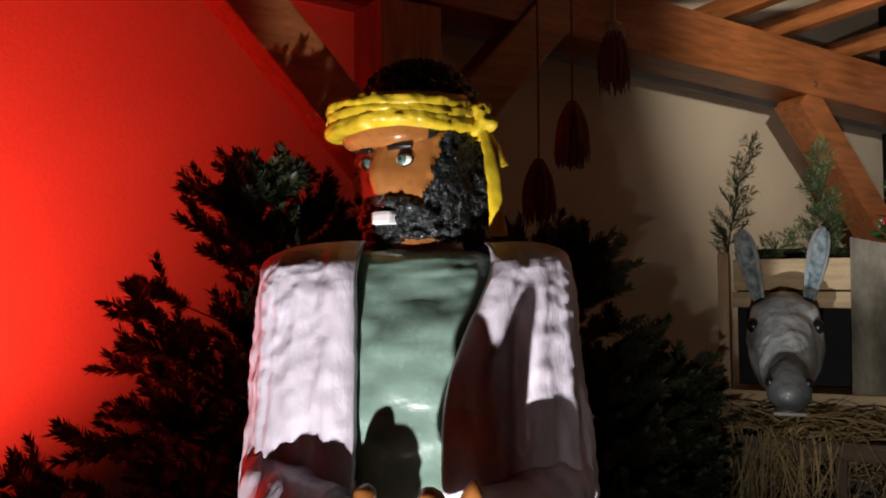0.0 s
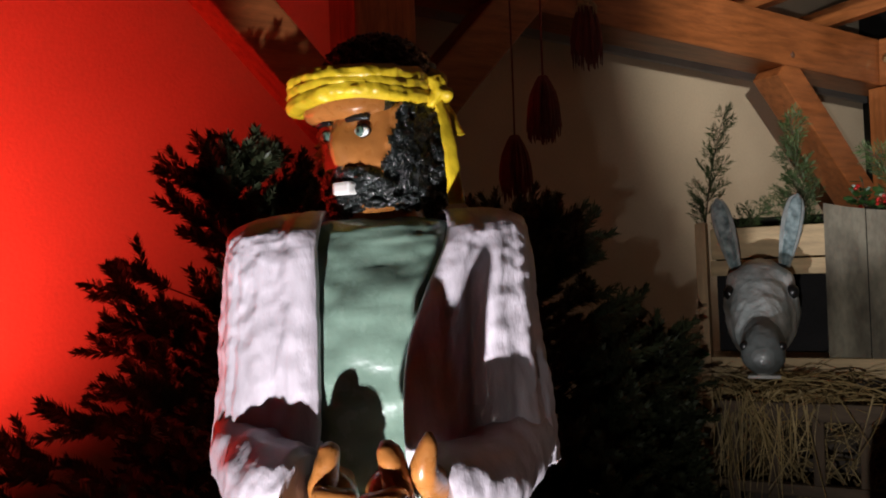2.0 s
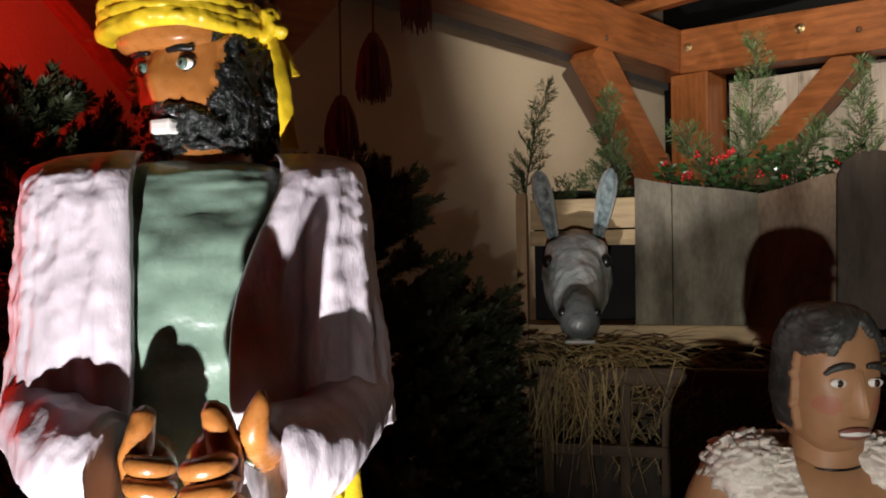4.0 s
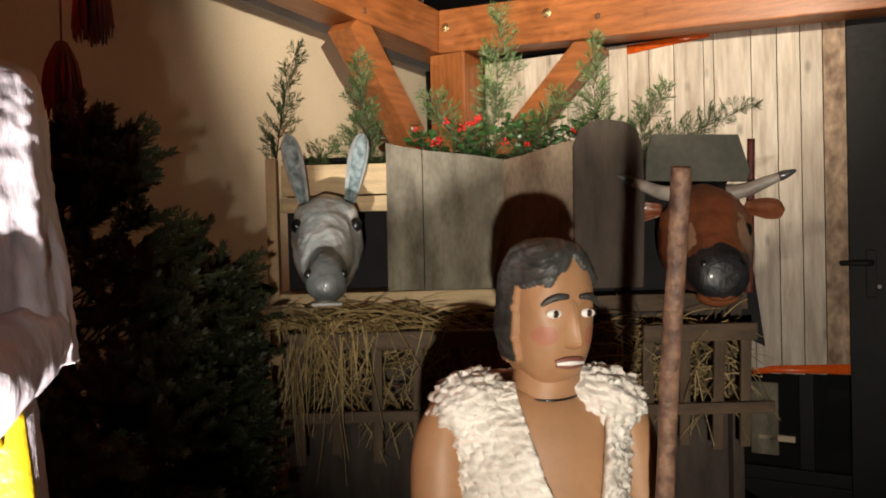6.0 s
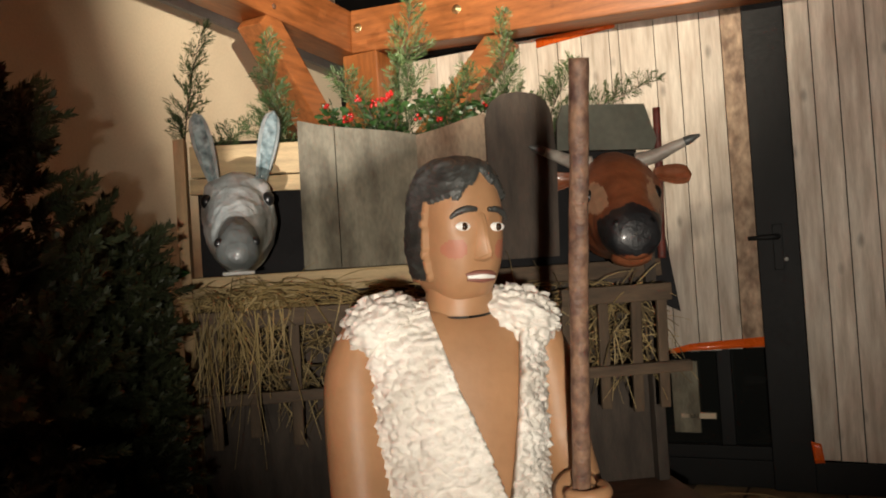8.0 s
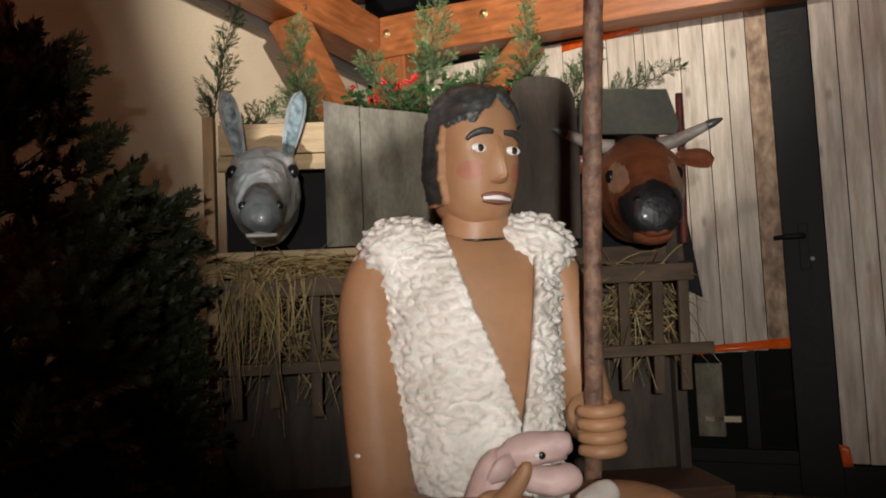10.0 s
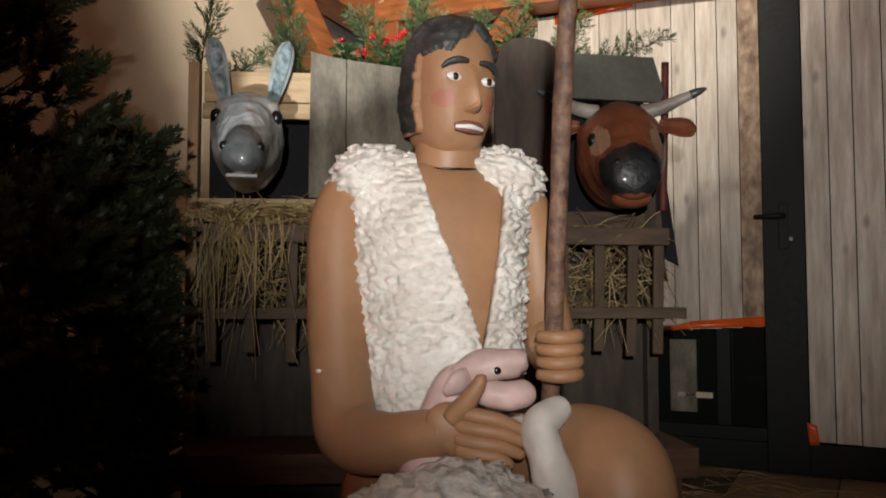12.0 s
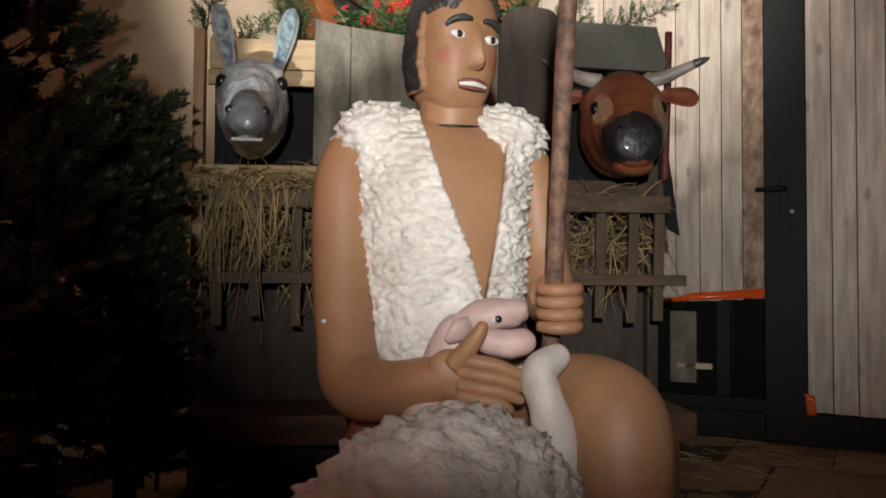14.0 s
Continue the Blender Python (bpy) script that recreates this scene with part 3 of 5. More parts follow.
straws("dark_hay", 300, lambda r: ((r.uniform(0.08, 1.53), -r.uniform(0.03, 0.16), r.uniform(0.66, 0.93)), (r.uniform(-1, 1), r.uniform(-0.3, 0.3), r.uniform(-1, 0.4))), 0.17, 0.2, "darker brown hay deep in the rack", STALL, HAYDARK, 0.003, seed=6)
straws("floor_straw", 900, lambda r: ((r.uniform(0.4, 3.2), r.uniform(0.9, 2.6), FLOOR + r.uniform(0.004, 0.03)), (r.uniform(-1, 1), r.uniform(-1, 1), r.uniform(-0.02, 0.12))), 0.13, 0.12, "scattered straw on the stone floor", Matrix(), seed=7)


# animal heads -----------------------------------------------------------------------------
def axis_loft(bm, sections, n_ring, n_len, relief, pick):
    """Rings across -Y: sections of (y, z, half width, half height)."""
    grid = []
    for y, z, a, b in spline(sections, n_len):
        ring = []
        for k in range(n_ring):
            q = 2 * math.pi * k / n_ring
            s, c = math.sin(q), math.cos(q)
            p = Vector((a * s, y, z + b * c))
            nrm = Vector((s, 0, c))
            ring.append(p + nrm * relief(p))
        grid.append(ring)
    return surf(bm, grid, 0, True, True, pick)


def leaf_ear(bm, base, tip, wide, normal, mi, inner):
    base, tip, normal = Vector(base), Vector(tip), Vector(normal).normalized()
    d = tip - base
    sd = d.normalized().cross(normal).normalized()
    for dep, slot, k in ((0.0, mi, 1.0), (-0.006, inner, 0.62)):
        grid = []
        for i in range(14):
            f = i / 13
            w = wide * k * (0.45 + 1.1 * f) * math.sqrt(max(0.0, 1 - f ** 2.2)) + 0.0015
            ring = []
            for j in range(12):
                q = 2 * math.pi * j / 12
                ring.append(base + d * (f * (0.97 if k < 1 else 1) + (0.02 if k < 1 else 0)) + sd * math.cos(q) * w + normal * ((math.sin(q) * 0.009 * (1.2 - f)) - dep * (1 - 0.4 * f) + 0.02 * (math.cos(q) ** 2) * wide / 0.03 * (1 - f)) + normal * lump(base + d * f + sd * math.cos(q) * w, 60, 0.003, 2))
            grid.append(ring)
        surf(bm, grid, slot)


def donkey_head(m):
    bm = bmesh.new()
    eye_l, eye_r = Vector((-0.080, -0.155, 0.062)), Vector((0.080, -0.155, 0.062))
    def pick(c):
        if c.y < -0.335 + 0.15 * c.z:
            return 2 if c.z < -0.138 else 1
        if min((c - eye_l).length, (c - eye_r).length) < 0.036:
            return 2
        return 0
    axis_loft(bm, [(0.06, 0.0, 0.066, 0.10), (0.03, 0.0, 0.086, 0.126), (-0.05, 0.0, 0.096, 0.138), (-0.13, -0.003, 0.096, 0.132), (-0.20, -0.022, 0.084, 0.114), (-0.28, -0.052, 0.064, 0.088), (-0.34, -0.072, 0.054, 0.068), (-0.385, -0.086, 0.053, 0.060), (-0.415, -0.094, 0.048, 0.047), (-0.432, -0.098, 0.028, 0.026)], 96, 120,
              lambda p: lump(p, 11, 0.007, 3) + lump(p, 40, 0.002, 2) + 0.020 * math.exp(-((p.y + 0.135) ** 2 + (abs(p.x) - 0.078) ** 2 + (p.z - 0.096) ** 2) / 0.0011) + 0.0028 * math.sin(p.y * 150 + 4 * noise.noise(p * 14)) * max(0.0, min(1.0, (p.y + 0.10) * 12)), pick)
    for s in (-1, 1):
        ball(bm, (s * 0.0800, -0.176, 0.050), 0.017, 0.021, 0.020, 3, 18)
        ball(bm, (s * 0.043, -0.405, -0.072), 0.012, 0.011, 0.012, 3, 14)
        leaf_ear(bm, (s * 0.060, -0.03, 0.115), (s * 0.112, 0.010, 0.325), 0.032, (s * 0.25, -1, 0.1), 0, 4)
    box(bm, -0.038, 0.038, -0.420, -0.38, -0.151, -0.142, 0.004)
    for f in bm.faces:
        if f.calc_center_median().z < -0.137 and f.calc_center_median().y < -0.375 and f.material_index == 0:
            f.material_index = 2
    return solo("donkey_head", bm, [DONKEY, DMUZZLE, DPALE, INK, mat("blue_grey_inner_ear", (0.42, 0.52, 0.53), 0.4, 0.5, 38, 0.9, 60, second=(0.10, 0.16, 0.17), coat=0.2)], m, "grey painted papier-mache donkey head over the hay", "donkey figure", smooth=True)

def in_stall(x, d, z, turn):
    return STALL @ pose(x, -d, z, 0, 0, turn)
donkey_head(in_stall(0.195, 0.05, 1.195, 6)  @ Matrix.Scale(1.14, 4))


def ox_head(m):
    bm = bmesh.new()
    def pick(c):
        if c.y < -0.215 - 0.25 * (abs(c.x) - 0.05) and c.z + lump(c, 25, 0.014, 2) < -0.014 - 0.35 * abs(c.x) and c.z > -0.160 - lump(c, 40, 0.01, 2):
            return 1
        if ((abs(c.x) - 0.085) / 0.026) ** 2 + ((c.z - 0.012 + lump(c, 30, 0.02, 2)) / 0.050) ** 2 < 1 and c.y < -0.07:
            return 2
        return 0
    axis_loft(bm, [(0.10, -0.02, 0.08, 0.10), (0.04, -0.01, 0.125, 0.16), (-0.03, 0.0, 0.137, 0.165), (-0.10, -0.012, 0.128, 0.152), (-0.17, -0.04, 0.106, 0.128), (-0.23, -0.072, 0.090, 0.104), (-0.275, -0.092, 0.082, 0.084), (-0.30, -0.10, 0.070, 0.066), (-0.312, -0.104, 0.040, 0.038)], 96, 100,
              lambda p: lump(p, 11, 0.006, 3) + 0.012 * math.exp(-((p.y + 0.08) ** 2 + (abs(p.x) - 0.115) ** 2 + (p.z - 0.05) ** 2) / 0.0014), pick)
    for s in (-1, 1):
        ball(bm, (s * 0.100, -0.150, 0.022), 0.016, 0.018, 0.022, 3, 18)
        ball(bm, (s * 0.046, -0.296, -0.070), 0.016, 0.010, 0.017, 3, 12)
        limb(bm, [(s * 0.07, -0.02, 0.135), (s * 0.13, -0.03, 0.145), (s * 0.18, -0.045, 0.165), (s * 0.225, -0.06, 0.182)], [0.025, 0.022, 0.0175, 0.013], 16, 4, 16)
        limb(bm, [(s * 0.218, -0.058, 0.180), (s * 0.24, -0.066, 0.188), (s * 0.262, -0.072, 0.196)], [0.0148, 0.012, 0.004], 16, 5, 10)
        leaf_ear(bm, (s * 0.125, -0.005, 0.085), (s * 0.245, -0.01, 0.082), 0.036, (0, -1, 0.25), 0, 0)
    ball(bm, (0, -0.225, -0.165), 0.060, 0.055, 0.030, 0, 24)
    ball(bm, (0, -0.296, -0.146), 0.046, 0.014, 0.009, 6, 18)
    return solo("ox_head", bm, [OX, OXNOSE, OXPALE, INK, HORN, DMUZZLE, LAMBPINK], m, "russet painted papier-mache ox head with pale horns", "ox figure", smooth=True)
ox_head(in_stall(1.455, 0.06, 1.180, -8) @ Matrix.Scale(1.08, 4))


# standing bearded figure -------------------------------------------------------------------
def human_head(bm, m, a, b, c, slots, res, hair, beard, nose, brow, relief):
    """A boxy carved head that looks along -Y. slots: skin, hair, white, iris, ink, lips, blush."""
    grid, nt, nz = [], res, res * 3 // 4
    for j in range(nz + 1):
        f = -math.pi / 2 + math.pi * j / nz
        cz, sz = abs(math.cos(f)) ** 0.62, math.copysign(abs(math.sin(f)) ** 0.82, math.sin(f))
        row = []
        for i in range(nt):
            q = 2 * math.pi * i / nt
            s, k = math.sin(q), -math.cos(q)
            taper = 1 - 0.16 * max(0, -sz) ** 2
            p = Vector((a * taper * math.copysign(abs(s) ** 0.78, s) * cz, b * math.copysign(abs(k) ** 0.78, k) * cz, c * sz))
            front = max(0.0, -k)
            p.y -= nose * math.exp(-(p.x / (0.13 * a * 2)) ** 2) * max(0, 1 - abs((p.z / c + 0.10) / 0.33)) ** 0.7 * (1 - 0.5 * (p.z / c + 0.1)) * (front > 0.3)
            p.y += brow * math.exp(-((abs(p.x) - 0.45 * a) / (0.25 * a)) ** 2 - ((p.z / c - 0.10) / 0.13) ** 2) * (front > 0.2)
            h, bd = hair(p, q, front), beard(p, q, front)
            nrm = Vector((s * cz, k * cz, sz)).normalized()
            if h or bd:
                p += nrm * relief(p)
            else:
                p += nrm * lump(p, 14, 0.002, 2)
            row.append(p)
        grid.append(row)
    def pick(pt):
        q = math.atan2(pt.x, -pt.y)
        fr = math.cos(q)
        return slots[1] if hair(pt, q, fr) or beard(pt, q, fr) else slots[0]
    start = len(bm.verts)
    surf(bm, grid, slots[0], True, True, pick)
    bm.verts.ensure_lookup_table()
    for v in list(bm.verts)[start:]:
        v.co = m @ v.co


def slab(bm, m, lims, bevel, mi):
    """A rounded block in the material slot mi."""
    small = bmesh.new()
    box(small, *lims, bevel, m)
    absorb(bm, small, mi)


def bearded_figure(m):
    bm = bmesh.new()
    ROBE_, TUNIC_, SKIN_, HAIR_, YEL_, WH_, IR_, INK_ = range(8)
    # tunic with a dented chest and a rolled neckline
    prof = [(FLOOR, 0.20, 0.15), (0.5, 0.19, 0.145), (0.95, 0.175, 0.135), (1.10, 0.172, 0.140), (1.25, 0.170, 0.142), (1.36, 0.165, 0.125), (1.42, 0.150, 0.100), (1.445, 0.120, 0.085), (1.455, 0.08, 0.07)]
    grid = []
    for z, ax, ay in spline(prof, 110):
        row = []
        for p in superring(0, 0.0, z, ax, ay, 0.6, 96):
            dent = -0.012 * math.exp(-((p.x - 0.03) / 0.06) ** 2 - ((z - 1.385) / 0.022) ** 2) + 0.010 * math.exp(-((p.x + 0.02) / 0.09) ** 2 - ((z - 1.31) / 0.05) ** 2)
            row.append(p + Vector((p.x, p.y, 0)).normalized() * (dent + lump(p, 8, 0.010, 2) + lump(p, 24, 0.008, 3)))
        grid.append(row)
    surf(bm, grid, TUNIC_)

    def shell(profile, steps, around, thick, e):
        """A thick open cloth shell: rows of (z, half width, half depth, left and right edge of the opening)."""
        rings = []
        for z, ax, ay, lft, rgt in spline(profile, steps):
            ro, ri = [], []
            qa = math.asin(min(0.97, (rgt / ax) ** (1 / e)))
            qb = 2 * math.pi - math.asin(min(0.97, (lft / ax) ** (1 / e)))
            for k in range(around):
                f = k / (around - 1)
                q = qa + (qb - qa) * f
                sn, c = math.sin(q), -math.cos(q)
                p = Vector((ax * math.copysign(abs(sn) ** e, sn), ay * math.copysign(abs(c) ** e, c), z))
                nr = Vector((p.x, p.y * 1.5, 0)).normalized()
                edge = min(f, 1 - f) * around
                low = max(0.0, min(1.0, (1.42 - z) * 5))
                w = noise.noise(Vector((p.x * 26 + 5, p.y * 26, z * 3.0)))
                fold = (0.010 * w + 0.004 * noise.noise(Vector((p.x * 70, p.y * 70, z * 9.0)))) * (0.3 + 0.7 * low)
                roll = 0.013 * math.exp(-((edge - 3.0) / 2.2) ** 2) - 0.006 * math.exp(-((edge - 8.5) / 2.0) ** 2)
                off = fold + roll + lump(p, 7, 0.004, 2) + lump(p, 45, 0.0032, 3)
                ro.append(p + nr * off + Vector((0, 0, lump(p, 6, 0.006, 1))))
                ri.append(p + nr * (off - thick) + Vector((0, 0, lump(p, 6, 0.006, 1))))
            rings.append(ro + ri[::-1])
        surf(bm, rings, ROBE_)
    # skirt of the robe, then the wide cape-like upper half with square shoulders
    shell([(FLOOR, 0.27, 0.20, 0.15, 0.13), (0.6, 0.25, 0.19, 0.12, 0.10), (0.95, 0.225, 0.165, 0.09, 0.05), (1.12, 0.215, 0.150, 0.09, 0.045)], 40, 90, 0.017, 0.75)
    shell([(1.068, 0.272, 0.172, 0.094, 0.040), (1.15, 0.268, 0.174, 0.090, 0.036), (1.25, 0.256, 0.170, 0.088, 0.044), (1.33, 0.249, 0.166, 0.088, 0.074), (1.395, 0.245, 0.160, 0.087, 0.104), (1.430, 0.240, 0.150, 0.085, 0.116), (1.450, 0.226, 0.128, 0.084, 0.116), (1.464, 0.185, 0.090, 0.084, 0.112), (1.467, 0.140, 0.06, 0.084, 0.112)], 110, 190, 0.014, 0.5)

    # forearms in bell sleeves brought forward
    def sleeve(pts, rad):
        p = spline([(*x, y) for x, y in zip(pts, rad)], 60)
        rings = tube(bm, [Vector(q[:3]) for q in p], [q[3] for q in p], 44, ROBE_, True)
        for i, row in enumerate(rings):
            f = i / 59
            for v in row:
                v.co += Vector((lump(v.co, 13, 0.009, 3), lump(v.co + Vector((3, 1, 0)), 13, 0.009, 3), lump(v.co + Vector((0, 5, 2)), 20, 0.008, 3)))
                v.co.z -= 0.016 * f if v.co.z < p[i][2] else 0.0
    sleeve([(-0.200, -0.02, 1.19), (-0.208, -0.085, 1.125), (-0.175, -0.165, 1.085), (-0.130, -0.205, 1.062), (-0.108, -0.216, 1.058)], [0.045, 0.056, 0.064, 0.070, 0.058])
    sleeve([(0.200, -0.01, 1.19), (0.210, -0.075, 1.120), (0.165, -0.165, 1.078), (0.105, -0.225, 1.058), (0.080, -0.240, 1.055)], [0.045, 0.056, 0.064, 0.072, 0.060])

    # hands held as if round a rod, thumbs up
    def fist(x, y, top, sd):
        for v in ball(bm, (x + sd * 0.006, y + 0.03, top - 0.095), 0.033, 0.040, 0.055, SKIN_, 22):
            v.co += Vector((1, 1, 1)) * lump(v.co, 30, 0.004, 2)
        for row in limb(bm, [(x - sd * 0.006, y + 0.02, top - 0.11), (x - sd * 0.010, y, top - 0.07), (x - sd * 0.004, y - 0.004, top - 0.035), (x + sd * 0.002, y - 0.002, top - 0.010), (x + sd * 0.002, y, top)], [0.020, 0.021, 0.0185, 0.015, 0.005], 18, SKIN_, 24):
            for v in row:
                v.co += Vector((1, 1, 0)) * lump(v.co, 40, 0.003, 2)
        for i in range(4):
            z, e = top - 0.070 - i * 0.027, (0.0, 0.006, 0.004, -0.004)[i]
            limb(bm, [(x - sd * 0.018, y + 0.02, z), (x - sd * 0.006, y - 0.026 - e, z + 0.003), (x + sd * 0.014, y - 0.034 - e, z), (x + sd * 0.030, y - 0.022 - e, z - 0.003), (x + sd * 0.034, y - 0.008, z - 0.003)], [0.013, 0.0145, 0.014, 0.0125, 0.004], 14, SKIN_, 20)
    fist(-0.068, -0.222, 1.136, 1)
    fist(0.024, -0.325, 1.156, -1)
    limb(bm, [(0.085, -0.225, 1.07), (0.072, -0.285, 1.09), (0.066, -0.325, 1.115), (0.074, -0.335, 1.150), (0.076, -0.335, 1.166)], [0.030, 0.025, 0.019, 0.012, 0.004], 18, SKIN_, 24)

    # neck and head, the head turned aside
    for row in limb(bm, [(0.0, 0.01, 1.40), (0.008, -0.012, 1.45), (0.010, -0.01, 1.52)], [0.075, 0.066, 0.055], 24, SKIN_, 14):
        for v in row:
            v.co += Vector((1, 1, 0)) * lump(v.co, 20, 0.005, 2)
    turn = pose(0.0, 0.01, 1.588, 0, 0, -38)
    band = pose(-0.022, 0.0, 1.588, 0, 0, -38)
    def side(p, q):
        lim = 0.78 + 0.36 * max(0.0, min(1.0, (p.z + 0.065) / 0.12)) + 0.04 * math.sin(p.z * 160)
        return abs(math.atan2(math.sin(q), math.cos(q))) > lim
    def hair(p, q, fr):
        return p.z > 0.075 or side(p, q)
    def beard(p, q, fr):
        return p.z < -0.064 - 0.10 * abs(p.x) + 0.012 * (abs(p.x) < 0.012)
    human_head(bm, turn, 0.088, 0.086, 0.142, (SKIN_, HAIR_), 130, hair, beard, 0.020, 0.006, lambda p: 0.010 + lump(p, 115, 0.009, 2))
    def hp(x, y, z):
        return turn @ Vector((x, y, z))
    def shaggy(c, rx, ry, rz, amp=0.010, seg=130):
        for v in ball(bm, (0, 0, 0), rx, ry, rz, HAIR_, seg):
            v.co += v.co.normalized() * lump(v.co + Vector(c) * 3, 120, amp, 2)
            v.co = turn @ (v.co + Vector(c))
    # overhanging forehead under the band
    def brow_slot(pt):
        l = band.inverted() @ pt
        return SKIN_ if abs(math.atan2(l.x, -l.y)) < 1.16 else HAIR_
    rows = []
    for z, k in spline([(0.026, 0.78), (0.033, 0.88), (0.040, 0.925), (0.054, 0.95), (0.070, 0.95)], 16):
        rows.append([band @ (p + Vector((p.x, p.y, 0)).normalized() * lump(p, 22, 0.004, 2)) for p in superring(0, 0, z, 0.098 * k, 0.100 * k, 0.85, 90)])
    surf(bm, rows, SKIN_, True, True, brow_slot)
    # crown, nape, side locks, beard and moustache
    shaggy((-0.002, 0.012, 0.094), 0.098, 0.104, 0.084)
    shaggy((0.018, 0.050, -0.035), 0.088, 0.080, 0.112)
    shaggy((0.070, -0.004, -0.045), 0.030, 0.046, 0.085, 0.010, 60)
    shaggy((-0.070, -0.004, -0.045), 0.030, 0.046, 0.085, 0.010, 60)
    shaggy((0.004, -0.016, -0.100), 0.086, 0.070, 0.054, 0.009, 130)
    for row in limb(bm, [hp(-0.064, -0.045, -0.088), hp(-0.034, -0.074, -0.066), hp(0.006, -0.086, -0.061), hp(0.046, -0.072, -0.068), hp(0.070, -0.045, -0.090)], [0.020, 0.015, 0.011, 0.015, 0.022], 24, HAIR_, 80):
        for v in row:
            v.co += (v.co - hp(0, 0, -0.07)).normalized() * lump(v.co, 85, 0.007, 2)
    # teeth, eyes, brows
    slab(bm, turn, (-0.012, 0.028, -0.101, -0.075, -0.095, -0.074), 0.006, WH_)
    for sd in (-1, 1):
        ball(bm, hp(sd * 0.038, -0.0790, 0.004), 0.0165, 0.006, 0.0092, WH_, 22, turn)
        ball(bm, hp(sd * 0.038 + 0.001, -0.0840, 0.004), 0.0088, 0.0040, 0.0088, IR_, 18, turn)
        ball(bm, hp(sd * 0.038 + 0.001, -0.0868, 0.004), 0.0036, 0.0022, 0.0038, INK_, 12, turn)
        tube(bm, [hp(sd * 0.038 + 0.0180 * math.cos(q), -0.0808 + 0.0045 * math.cos(q) ** 2, 0.004 + 0.0108 * math.sin(q)) for q in (2 * math.pi * i / 24 for i in range(25))], 0.0011, 6, INK_, False)
        limb(bm, [hp(sd * 0.018, -0.090, 0.024), hp(sd * 0.038, -0.089, 0.0255), hp(sd * 0.058, -0.080, 0.024)], [0.005, 0.006, 0.0045], 10, INK_, 12)
    # wound headband with knot and two tails
    for dz, rr, ph in ((0.060, 0.0145, 0.0), (0.075, 0.0135, 1.0), (0.088, 0.0145, 2.0)):
        ringpts = []
        for k in range(241):
            q = 2 * math.pi * k / 240
            sn, c = math.sin(q), -math.cos(q)
            ringpts.append(band @ Vector((0.102 * math.copysign(abs(sn) ** 0.85, sn), 0.108 * math.copysign(abs(c) ** 0.85, c), dz + 0.0025 * math.sin(3 * q + ph) + 0.004 * math.sin(q))))
        for row in tube(bm, ringpts, rr, 22, YEL_, False):
            for v in row:
                l = band.inverted() @ v.co
                v.co += (v.co - band @ Vector((0, 0, dz))).normalized() * (lump(v.co, 22, 0.005, 2) + lump(v.co, 90, 0.0022, 2) + 0.0035 * noise.noise(Vector((l.x * 30, l.y * 30, l.z * 260))))
    kn = Vector((0.102, -0.018, 1.662))
    for v in ball(bm, kn, 0.024, 0.026, 0.030, YEL_, 30):
        v.co += (v.co - kn).normalized() * lump(v.co, 50, 0.013, 3)
    for pts, wd in (([(0.104, -0.026, 1.655), (0.116, -0.042, 1.60), (0.124, -0.048, 1.54), (0.128, -0.050, 1.474)], 0.016), ([(0.106, -0.016, 1.655), (0.124, -0.026, 1.62), (0.138, -0.030, 1.585)], 0.013)):
        for row in limb(bm, pts, [wd * 0.5, wd * 0.7, wd * 0.75, wd * 0.8][:len(pts)], 12, YEL_, 26, 0.35, (1, 0.3, 0)):
            for v in row:
                v.co += Vector((1, 1, 0)) * lump(v.co, 40, 0.004, 2)
    # sash with hanging ends
    for row in limb(bm, [(-0.20, -0.13, 0.97), (-0.07, -0.185, 0.955), (0.08, -0.19, 0.955), (0.20, -0.14, 0.985)], [0.03, 0.032, 0.032, 0.03], 14, YEL_, 30, 0.4, (0, 0, 1)):
        for v in row:
            v.co.z += lump(v.co, 30, 0.006, 2)
    for row in limb(bm, [(0.185, -0.190, 1.03), (0.190, -0.200, 0.9), (0.19, -0.21, 0.78), (0.188, -0.205, 0.62)], [0.020, 0.026, 0.028, 0.024], 12, YEL_, 20, 0.35, (1, 0, 0)):
        for v in row:
            v.co.y += lump(v.co, 30, 0.006, 2)
    limb(bm, [(0.175, -0.20, 1.005), (0.10, -0.235, 0.965), (0.03, -0.25, 0.92)], [0.022, 0.024, 0.02], 12, YEL_, 16, 0.4, (0.4, 0, 1))
    return solo("standing_statue", bm, [ROBE, TUNIC, JSKIN, JHAIR, YELLOW, WHITE, IRIS, INK], m, "painted standing statue in lavender robe, green tunic, yellow headband", "statue", smooth=False)
bearded_figure(pose(0.0, 1.30, 0, 0, 0, 3))


